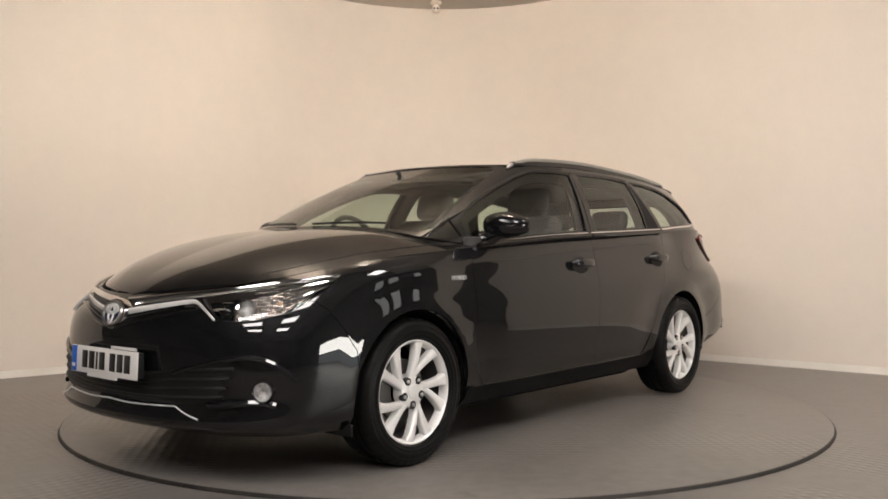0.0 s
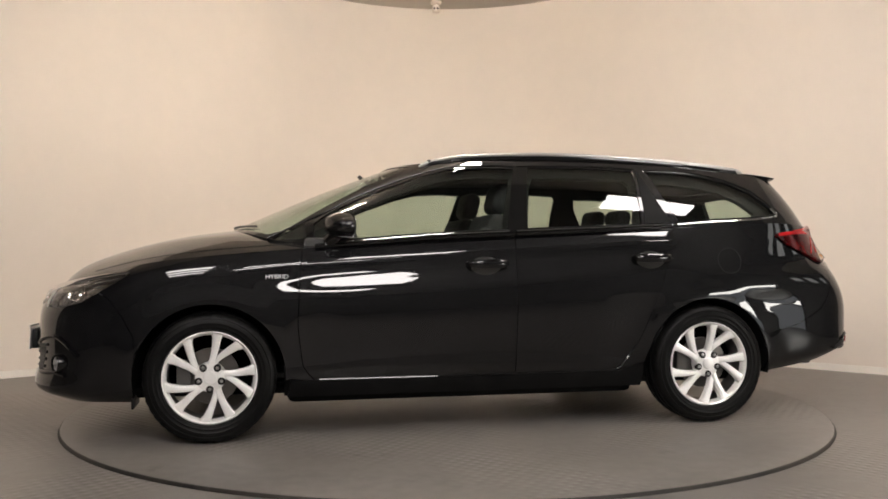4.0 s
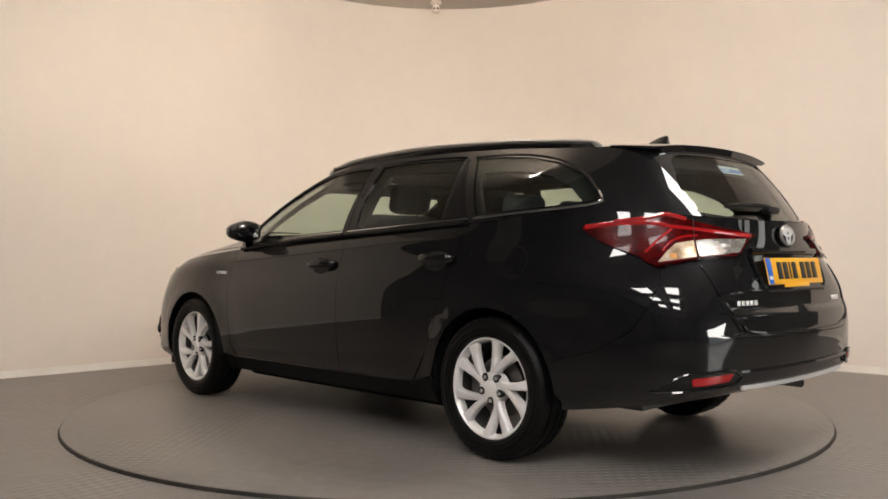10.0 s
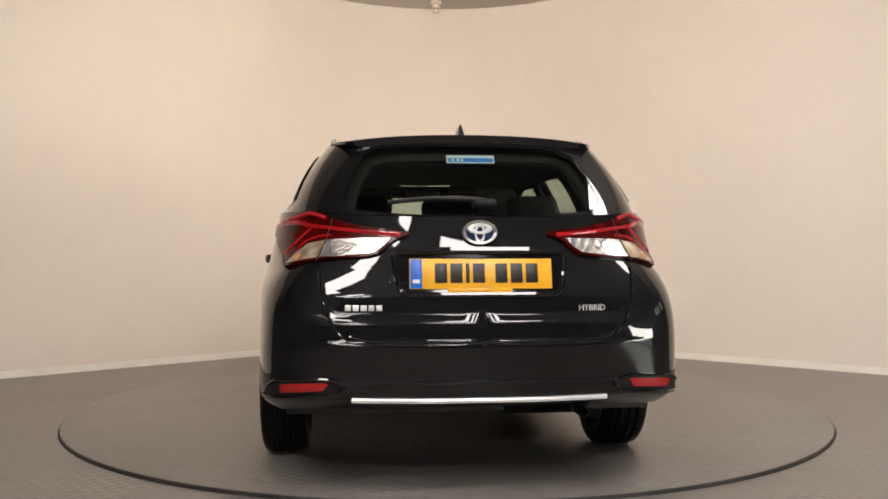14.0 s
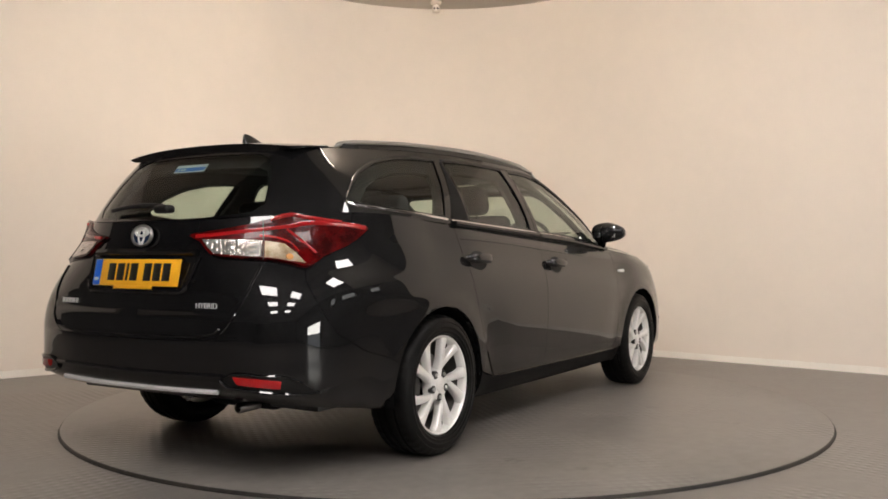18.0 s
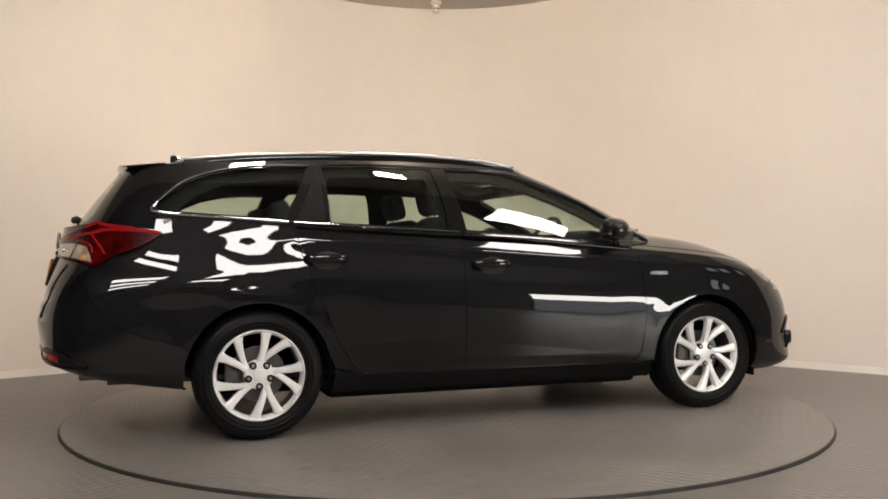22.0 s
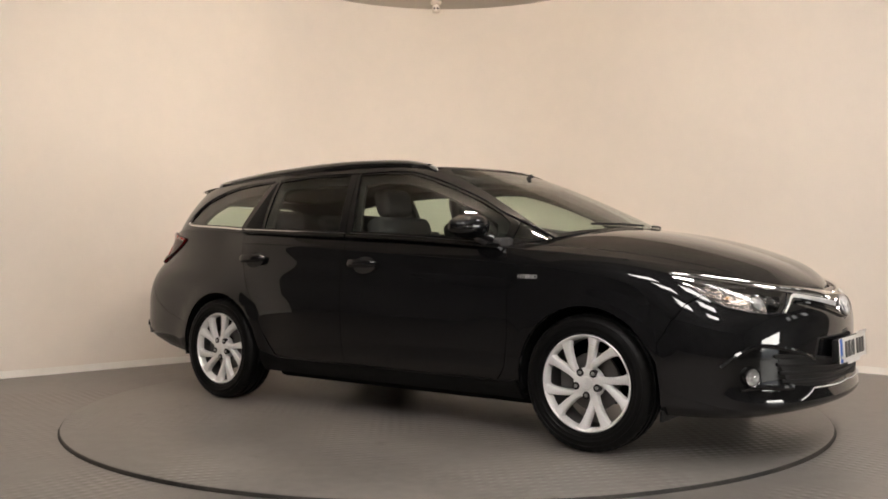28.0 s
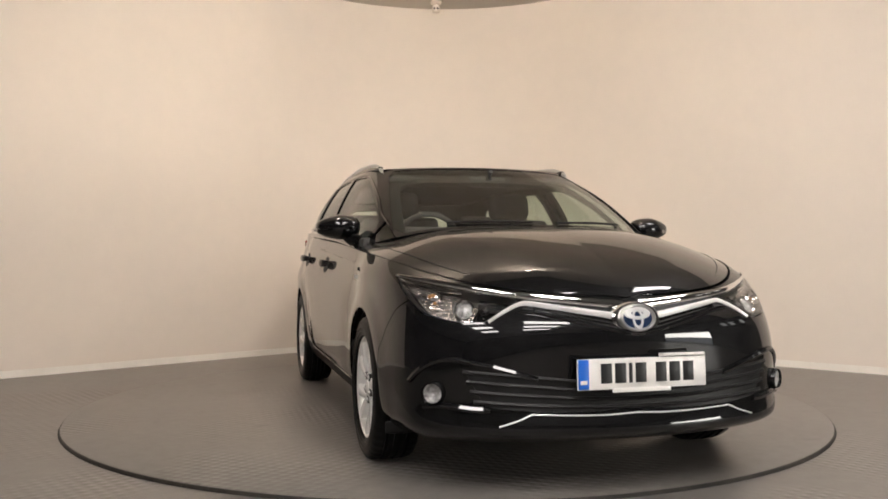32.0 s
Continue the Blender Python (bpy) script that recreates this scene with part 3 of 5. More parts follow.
BULGE_OUT = [(.0, 0, .016), (.0, 0, .016), (.006, .005, .022), (.014, .012, .03), (.01, .02, .012)] + [(0, .026, .004)] * 6 + [(-.006, .02, .004), (-.012, .012, .006), (-.008, .002, .003), (-.006, 0, .002), (-.006, 0, .002)]


def _between(f):
    return [tuple(a[k] + (b[k] - a[k]) * f + g[k] * 4 * f * (1 - f) for k in range(3)) for a, b, g in zip(_base, _top, BULGE_OUT)]


GREEN = Net([_base, _between(.3), _between(.65), _top])
GREEN.sign = 1

car = tagged(new("car"), "glossy black estate car with chrome trim and silver wheels", "car")

# bonnet: a crowned sheet from the nose edge back to the screen
_mid = [(2.118, .738), (2.08, .786), (1.97, .856), (1.81, .916), (1.63, .970), (1.43, 1.012), (1.29, 1.030), (1.17, 1.046)]
_edge = LOWER.at(np.array([.10, 1.0, 2.0, 3.0, 4.0, 5.0, 6.0, 7.0]), np.full(8, 8.0))
BONNET = Net([[(m[0] + (e[0] - m[0]) * f ** 2.6, e[1] * f, m[1] + (e[2] - m[1]) * f ** 2.8) for m, e in zip(_mid, _edge)] for f in (0, .2, .4, .6, .75, .88, .95, 1.0)], fold=False)
BONNET.sign = -1


def bonnet_shape(p):
    """A fold runs back from each side of the emblem to the foot of the windscreen."""
    x, y = p[..., 0], np.abs(p[..., 1])
    ridge = np.interp(x, [1.05, 1.5, 1.9, 2.1], [.60, .47, .31, .21])
    edge = np.interp(x, [1.05, 1.5, 1.8, 2.0, 2.12], [.80, .78, .64, .45, .3])
    tent = np.where(y < ridge, y / ridge, np.clip((edge - y) / (edge - ridge), 0, 1))
    tent = np.where(tent > .9, .95 - (1.0 - tent) ** 2 * 5, tent)
    out = p.copy()
    out[..., 2] += .011 * tent * ease(2.12, 1.95, x) * ease(1.02, 1.25, x)
    return out


BONNET.shape = bonnet_shape

# roof: crowned between the two edges
_ridge = [(.36, 1.402), (.25, 1.413), (0, 1.430), (-.4, 1.443), (-.8, 1.443), (-1.2, 1.432), (-1.55, 1.413), (-1.78, 1.397), (-1.90, 1.386), (-1.955, 1.376)]
_eave = [(.20, .565, 1.395), (.13, .60, 1.397), (-.05, .612, 1.405), (-.4, .617, 1.413), (-.8, .615, 1.412), (-1.2, .60, 1.400), (-1.5, .58, 1.380), (-1.70, .557, 1.366), (-1.84, .535, 1.356), (-1.92, .50, 1.348)]
ROOF = Net([[(m[0] + (e[0] - m[0]) * f ** 2.4, e[1] * f, m[1] + (e[2] - m[1]) * f ** 2.6) for m, e in zip(_ridge, _eave)] for f in (0, .25, .5, .72, .9, 1.0)], fold=False)
ROOF.sign = -1


def sheet(name, net, mat, parent, label="", n=(48, 24), lift=0.0, mirror=True, u=(0, 1), v=(0, 1)):
    uu, vv = np.meshgrid(np.linspace(u[0], u[1], n[0]) * (net.nu - 1), np.linspace(v[0], v[1], n[1]) * (net.nv - 1))
    P, N = net.at(uu.ravel(), vv.ravel()), net.normal(uu.ravel(), vv.ravel())
    P = P + N * lift
    f = [[j * n[0] + i, j * n[0] + i + 1, (j + 1) * n[0] + i + 1, (j + 1) * n[0] + i] for j in range(n[1] - 1) for i in range(n[0] - 1)]
    a, b, c = P[f[0][0]], P[f[0][1]], P[f[0][2]]
    if np.dot(np.cross(b - a, c - a), N[0]) < 0:
        f = [q[::-1] for q in f]
    if mirror:
        m = np.array([1, -1, 1])
        k = len(P)
        P, N = np.concatenate([P, P * m]), np.concatenate([N, N * m])
        f = f + [[k + i for i in q[::-1]] for q in f]
    return hold(name, mesh_of(name, P, f, mat, True, N), parent, label)


ARCH = .357


def arc(cx, a0, a1, n=14, r=ARCH, cz=.312):
    return [("s", cx + r * math.cos(radians(a0 + (a1 - a0) * k / n)), cz + r * math.sin(radians(a0 + (a1 - a0) * k / n))) for k in range(n + 1)]


TOPV = LOWER.nv - 1


def low_uv(mode, a, z):
    return ("uv", *LOWER.find(mode, a, z))


def top_u(x):
    """u on the waist line at that x, on the side."""
    us = np.linspace(3, 14, 400)
    return float(us[np.abs(LOWER.at(us, np.full(400, TOPV))[:, 0] - x).argmin()])


def bottom_u(x):
    us = np.linspace(3, 14, 400)
    return float(us[np.abs(LOWER.at(us, np.zeros(400))[:, 0] - x).argmin()])


def run(u0, u1, v, n=10):
    return [("uv", u0 + (u1 - u0) * k / n, v) for k in range(n + 1)]


def on_skin(*uv):
    return [("uv", u, v) for u, v in uv]


HEAD_LOW = on_skin((1.5, 6.6), (1.75, 5.65), (2.0, 5.05), (2.3, 4.92), (2.6, 4.90), (3.2, 5.0), (3.56, 5.35))
HEAD_OUT = on_skin((3.85, 5.75), (4.1, 6.38))
HEAD_TOP = on_skin((3.3, 6.52), (2.9, 6.64), (2.32, 6.82), (1.9, 6.87), (1.55, 6.84))
WING_SEAM = [("s", 1.76, .69), ("s", 1.70, .61), ("s", 1.65, .52), ("s", 1.643, .437)]
FRONT_DOOR = [("s", .875, .80), ("s", .885, .55), ("s", .86, .36), ("s", .80, .285), ("s", .3, .285), ("s", -.22, .288), ("s", -.225, .6), ("s", -.228, .85)] + run(top_u(-.23), top_u(.86), TOPV)
REAR_DOOR = [("s", -.228, .85), ("s", -.225, .6), ("s", -.22, .288), ("s", -.55, .29), ("s", -.77, .293), ("s", -.83, .35), ("s", -.885, .43), ("s", -.945, .55), ("s", -1.02, .72), ("s", -1.08, .88)] + run(top_u(-1.125), top_u(-.23), TOPV)
FENDER = HEAD_LOW[-1:] + WING_SEAM + arc(1.3, 20, 183, 16)[1:] + [("s", .92, .30), ("s", .86, .289), ("s", .81, .289), ("s", .86, .36), ("s", .885, .55), ("s", .875, .80)] + run(top_u(.86), 1.55, TOPV) + HEAD_TOP[::-1] + HEAD_OUT[::-1]
SILL = [("s", .92, .30), ("s", .86, .285), ("s", .3, .285), ("s", -.3, .287), ("s", -.78, .292), ("s", -.925, .33)] + run(bottom_u(-.93), bottom_u(.93), 0, 12)
TAIL_SEAM = [("uv", 13.4, 5.73), ("uv", 13.44, 6.5)]
QUARTER = [("s", -1.08, .88), ("s", -1.02, .72), ("s", -.945, .55), ("s", -.885, .43), ("s", -.83, .35), ("s", -.785, .297), ("s", -.925, .335)] + arc(-1.3, 6, 158, 16)[1:] + \
    [("s", -1.70, .48), ("s", -1.85, .52), ("s", -2.0, .60)] + TAIL_SEAM + [("uv", 13.28, 7.44)] + run(13.2, top_u(-1.125), TOPV)
FRONT_BUMPER = run(0, 1.5, TOPV, 6) + HEAD_LOW + WING_SEAM + arc(1.3, 20, -14, 6)[1:] + run(bottom_u(1.66), 0, 0, 10)
GATE_SIDE = [("uv", 16, 3.68), ("uv", 15.22, 3.69), ("uv", 15, 3.71), ("uv", 14.76, 3.81), ("uv", 14.66, 4.02), ("uv", 14.55, 4.45), ("uv", 14.42, 5.01), ("uv", 14.3, 5.62), ("uv", 14.2, 6.1), ("uv", 14.14, 6.41), ("uv", 13.75, 6.49), ("uv", 13.44, 6.5)]
REAR_BUMPER = run(bottom_u(-1.64), 16, 0, 10) + GATE_SIDE + TAIL_SEAM[:1] + [("s", -2.0, .60), ("s", -1.85, .52), ("s", -1.70, .48)] + arc(-1.3, 158, 192, 6)
TAILGATE = GATE_SIDE + [("uv", 13.28, 7.44)] + run(13.2, 16, TOPV, 8)

door_holders = {}
for side, mir in (("left", False), ("right", True)):
    for name, marks in (("front_wing", FENDER), ("front_door", FRONT_DOOR), ("rear_door", REAR_DOOR), ("sill_panel", SILL), ("rear_quarter", QUARTER)):
        poly = shrink(LOWER, outline(LOWER, marks), .0014)
        door_holders[name, mir] = cover(name, LOWER, poly, DULL if name == "sill_panel" else PAINT, car, mirror=mir, cell=(.2, .1))
cover("front_bumper", LOWER, shrink(LOWER, outline(LOWER, FRONT_BUMPER), .002), PAINT, car, whole=True)
cover("rear_bumper", LOWER, shrink(LOWER, outline(LOWER, REAR_BUMPER), .0012), PAINT, car, whole=True, cell=(.2, .1))
tailgate = cover("tailgate", LOWER, shrink(LOWER, outline(LOWER, TAILGATE), .0016), PAINT, car, whole=True, cell=(.2, .08))
bonnet = sheet("bonnet", BONNET, PAINT, car, n=(64, 60))
roof = sheet("roof", ROOF, PAINT, car)

# dark shell behind the panel gaps, open at the wheels
n = (110, 26)
uu, vv = np.meshgrid(np.linspace(0, LOWER.nu - 1, n[0]), np.linspace(0, TOPV, n[1]))
P = LOWER.at(uu.ravel(), vv.ravel()) - LOWER.normal(uu.ravel(), vv.ravel()) * .014
f = [[j * n[0] + i, j * n[0] + i + 1, (j + 1) * n[0] + i + 1, (j + 1) * n[0] + i] for j in range(n[1] - 1) for i in range(n[0] - 1)]
head_poly = outline(LOWER, HEAD_LOW + HEAD_OUT + HEAD_TOP)
behind_lamp = inside(head_poly, np.stack([uu.ravel(), vv.ravel()], 1))
f = [q for q in f if not any(behind_lamp[k] for k in q)]
f = [q for q in f if min(math.hypot(P[k][0] - c, P[k][2] - .312) for k in q for c in (1.3, -1.3)) > ARCH - .01 or abs(P[q[0]][1]) < .7]
m = np.array([1, -1, 1])
hold("inner_shell", mesh_of("inner_shell", np.concatenate([P, P * m]), f + [[len(P) + k for k in q[::-1]] for q in f], PAINT_CORE), car)


# ---- greenhouse ----
def green_mark(pts):
    return [("s", x, z) for x, z in pts]


FRONT_GLASS = green_mark([(.80, .985), (.40, 1.003), (0, 1.026), (-.195, 1.036), (-.215, 1.15), (-.245, 1.28), (-.27, 1.368), (-.1, 1.37), (.10, 1.358), (.25, 1.318), (.42, 1.258), (.60, 1.183), (.74, 1.11), (.80, 1.065)])
FRONT_QUARTER = green_mark([(.835, .985), (1.02, .978), (.97, 1.02), (.835, 1.085)])
REAR_GLASS = green_mark([(-.30, 1.042), (-.6, 1.055), (-.94, 1.068), (-.945, 1.2), (-.955, 1.365), (-.7, 1.377), (-.35, 1.373), (-.325, 1.28), (-.305, 1.15)])
PILLAR_TRIM = green_mark([(-.96, 1.070), (-1.115, 1.076), (-1.04, 1.22), (-.985, 1.36), (-.972, 1.362), (-.965, 1.2)])
CARGO_GLASS = green_mark([(-1.16, 1.082), (-1.35, 1.095), (-1.55, 1.107), (-1.72, 1.119), (-1.785, 1.133), (-1.765, 1.165), (-1.66, 1.25), (-1.52, 1.31), (-1.36, 1.345), (-1.2, 1.358), (-1.03, 1.362), (-1.05, 1.32), (-1.10, 1.2)])
loops = {n: shrink(GREEN, outline(GREEN, mk), .001) for n, mk in (("f", FRONT_GLASS), ("q", FRONT_QUARTER), ("r", REAR_GLASS), ("c", CARGO_GLASS))}
SCREEN = [("uv", 0, .06), ("uv", 1.5, .06), ("uv", 2.55, .10), ("uv", 2.8, .35), ("uv", 2.78, 1.5), ("uv", 2.75, 2.6), ("uv", 2.5, 2.9), ("uv", 1.5, 2.93), ("uv", 0, 2.93)]
BACKLIGHT = [("uv", 15, .1), ("uv", 13.8, .12), ("uv", 12.85, .25), ("uv", 12.62, .6), ("uv", 12.6, 1.6), ("uv", 12.7, 2.5), ("uv", 13.0, 2.75), ("uv", 14, 2.8), ("uv", 15, 2.8)]
screen = outline(GREEN, SCREEN)
back = outline(GREEN, BACKLIGHT)
FRAME = outline(GREEN, run(0, 15, 0, 30) + run(15, 0, 3, 30))
cover("cabin_frame", GREEN, FRAME, PAINT, car, whole=True, holes=(screen, back, *loops.values()), rim=.02, cell=(.25, .15))
# trimmed inner skin: thick pillars and low roof edges seen through the glass
IN_FRONT = green_mark([(.74, .998), (.40, 1.010), (0, 1.030), (-.175, 1.042), (-.195, 1.15), (-.228, 1.27), (-.245, 1.335), (-.1, 1.342), (.08, 1.332), (.23, 1.297), (.41, 1.234), (.58, 1.162), (.72, 1.088)])
IN_REAR = green_mark([(-.315, 1.048), (-.6, 1.060), (-.925, 1.073), (-.925, 1.2), (-.93, 1.31), (-.905, 1.34), (-.7, 1.348), (-.38, 1.342), (-.35, 1.28), (-.325, 1.15)])
IN_CARGO = green_mark([(-1.18, 1.09), (-1.35, 1.102), (-1.5, 1.112), (-1.66, 1.128), (-1.68, 1.15), (-1.60, 1.22), (-1.48, 1.278), (-1.34, 1.308), (-1.2, 1.32), (-1.07, 1.318), (-1.085, 1.25), (-1.125, 1.18)])
IN_SCREEN = on_skin((0, .03), (1.5, .03), (2.35, .06), (2.55, .3), (2.52, 1.4), (2.45, 2.3), (2.2, 2.5), (1.5, 2.55), (0, 2.55))
IN_BACK = on_skin((15, .08), (13.8, .1), (12.95, .25), (12.75, .6), (12.75, 1.6), (12.85, 2.3), (13.1, 2.5), (14, 2.55), (15, 2.55))
cover("cabin_lining", GREEN, FRAME, LINER, car, "dark grey pillar and header lining", whole=True, holes=[outline(GREEN, k) for k in (IN_SCREEN, IN_BACK, IN_FRONT, IN_REAR, IN_CARGO)], lift=-.045, rim=.02, cell=(.25, .15))
for mir in (False, True):
    for key, holder, nm in (("f", "front_door", "front_window"), ("q", "front_wing", "front_quarter_window"), ("r", "rear_door", "rear_window"), ("c", "rear_quarter", "cargo_window")):
        o = cover(nm, GREEN, shrink(GREEN, loops[key], .001), GLASS, door_holders[holder, mir], "green tinted glass", lift=-.006, rim=.004, mirror=mir)
        o.visible_shadow = False
for nm, lp in (("windscreen", screen), ("rear_screen", back)):
    o = cover(nm, GREEN, shrink(GREEN, lp, .001), GLASS, car if nm == "windscreen" else tailgate, "green tinted glass", lift=-.003, rim=.004, whole=True)
    o.visible_shadow = False


# ---- wheels ----
def wheel():
    root = new("wheel")
    tread = [(-.095, .30), (-.088, .309), (-.07, .3145), (-.052, .316), (-.048, .308), (-.040, .308), (-.036, .317), (-.016, .3175), (-.012, .309), (.012, .309), (.016, .3175), (.036, .317), (.040, .308), (.048, .308), (.052, .316), (.07, .3145), (.088, .309), (.097, .298)]
    prof = [(-.075, .216), (-.092, .235), (-.102, .265)] + tread + [(.1015, .288), (.1025, .284), (.1005, .282), (.104, .27), (.1055, .262), (.1035, .259), (.103, .248), (.1035, .244), (.1005, .240), (.098, .234), (.0985, .230), (.0945, .2285), (.086, .223), (.07, .215)]
    bm = lathe(prof, "y", 132)
    for i, v in enumerate(bm.verts):
        r = math.hypot(v.co.x, v.co.z)
        if i % 132 % 3 == 0 and r > .2965 and abs(v.co.y) > .05:
            v.co.x, v.co.z = v.co.x * (r - .0028) / r, v.co.z * (r - .0028) / r
    part("tyre", bm, TYRE, root)
    part("rim_barrel", lathe([(.072, .214), (.03, .206), (-.03, .198), (-.08, .21)], "y", 60), ALLOY_SHADE, root)
    part("rim_lip", lathe([(.076, .2245), (.088, .2235), (.0905, .2185), (.086, .2125), (.072, .206), (.05, .202)], "y", 72), ALLOY, root)
    # ten spokes: five pairs that fork from between the nuts and lean one way round
    for k in range(10):
        root_a = 82 + 72 * (k // 2)
        r0, a0, a1, bow = (.040, root_a + 14, root_a - 1, .006) if k % 2 else (.066, root_a + 1, root_a - 34, -.005)
        bm = bmesh.new()
        rows = []
        p0 = Vector((-r0 * math.cos(radians(a0)), r0 * math.sin(radians(a0))))
        p1 = Vector((-.212 * math.cos(radians(a1)), .212 * math.sin(radians(a1))))
        d = (p1 - p0).normalized()
        sd = Vector((-d.y, d.x))
        for j in range(15):
            t = j / 14
            mid = p0.lerp(p1, t) + sd * (bow * math.sin(math.pi * t))
            w = .0125 + .0100 * t ** 1.4 + .007 * max(0, t - .86) / .14 + (.009 if k % 2 else .003) * max(0, 1 - t / .35) ** 1.5
            y0 = .072 + .013 * math.sin(t * math.pi * .5)
            ring = [bm.verts.new((mid.x + sd.x * off, y0 + dy, mid.y + sd.y * off)) for off, dy in ((-w, -.034), (-w, -.009), (-w * .86, -.0025), (-w * .62, 0), (w * .62, 0), (w * .86, -.0025), (w, -.009), (w, -.034))]
            rows.append(ring)
        for p, q in zip(rows, rows[1:]):
            for i in range(8):
                bm.faces.new((p[i], p[(i + 1) % 8], q[(i + 1) % 8], q[i]))
        bm.faces.new(rows[0])
        bm.faces.new(rows[-1][::-1])
        bmesh.ops.recalc_face_normals(bm, faces=bm.faces)
        part("spoke", bm, ALLOY, root, sharp=50)
    part("hub", lathe([(.03, .074), (.060, .073), (.0745, .068), (.077, .060), (.0775, .036), (.078, .031), (.083, .029), (.086, .018), (.087, .0005)], "y", 40), ALLOY, root)
    for k in range(5):
        a = radians(125 + 72 * k)
        at = (-.056 * math.cos(a), 0, .056 * math.sin(a))
        # dark disc on the hub, painted for the shade of a sunk nut hole
        part("nut_recess_shade", lathe([(.0792, .0005), (.0792, .0178), (.060, .0182)], "y", 18, at=at), GAP, root, "dark disc for the shade in a nut recess")
        part("wheel_nut", lathe([(.072, .0092), (.0830, .0092), (.0865, .0068), (.087, .0005)], "y", 6, at=at), SATIN, root, "steel wheel nut")
    part("brake_disc", lathe([(.0, .07), (.012, .07), (.012, .135), (.0, .135), (-.01, .135)], "y", 48), DISC, root)
    part("brake_caliper", box(.07, .05, .12, (.125, .012, .02), .012), ALLOY_SHADE, root)
    return root


HALF_TRACK = .768
w0 = wheel()
w0.parent = car
w0.matrix_basis = pose(1.3, HALF_TRACK, .316)
for x, y in ((-1.3, HALF_TRACK - .006), (1.3, -HALF_TRACK), (-1.3, .006 - HALF_TRACK)):
    copy_thing(w0, pose(x, y, .316, 0, 0, 180 if y < 0 else 0))
for x in (1.3, -1.3):
    for s in (1, -1):
        bm = bmesh.new()
        prev = None
        rim_row = []
        for k in range(25):
            a = math.pi * (-0.05 + 1.1 * k / 24)
            c, d = x + (ARCH + .004) * math.cos(a), .312 + (ARCH + .004) * math.sin(a)
            row = [bm.verts.new((c, s * y, d)) for y in (.840, .82, .45)]
            if prev:
                for i in range(2):
                    bm.faces.new((prev[i], row[i], row[i + 1], prev[i + 1]))
            prev = row
            rim_row.append(row[2])
        bm.faces.new(rim_row)
        part("wheel_arch_liner", bm, PAINT_CORE, car)
bm = box(3.4, 1.45, .06, (0.2, 0, .24), .02)
part("underbody", bm, PAINT_CORE, car)
# low tray, added to block light and darken the floor beneath
part("shade_tray", box(1.86, 1.36, .09, (0, 0, .20), .03), PAINT_CORE, car, "dark tray added under the car to deepen its shade")


# ---- outer trim ----
def along(net, marks, lift=0.0, per=6, mirror=False):
    """Points on the surface along marks."""
    uv = []
    for mk in marks:
        uv.append(Vector((*(mk[1:] if mk[0] == "uv" else net.find(*mk)), 0)))
    uv = spline(uv, per) if len(uv) > 2 else [uv[0].lerp(uv[1], k / per) for k in range(per + 1)]
    a = np.array([(p.x, p.y) for p in uv])
    P = net.at(a[:, 0], a[:, 1]) + net.normal(a[:, 0], a[:, 1]) * lift
    return [(p[0], -p[1] if mirror else p[1], p[2]) for p in P]


def mirrored(bm, on):
    if on:
        bmesh.ops.scale(bm, vec=(1, -1, 1), verts=bm.verts)
        bmesh.ops.reverse_faces(bm, faces=bm.faces)
    return bm


def on_side(name, marks, radius, mat, parent, mir, net=None, lift=.0025, flat=.5, label="", per=6):
    return part(name, tube(along(net or GREEN, marks, lift, per, mir), radius, 6, flat=flat), mat, parent, label)


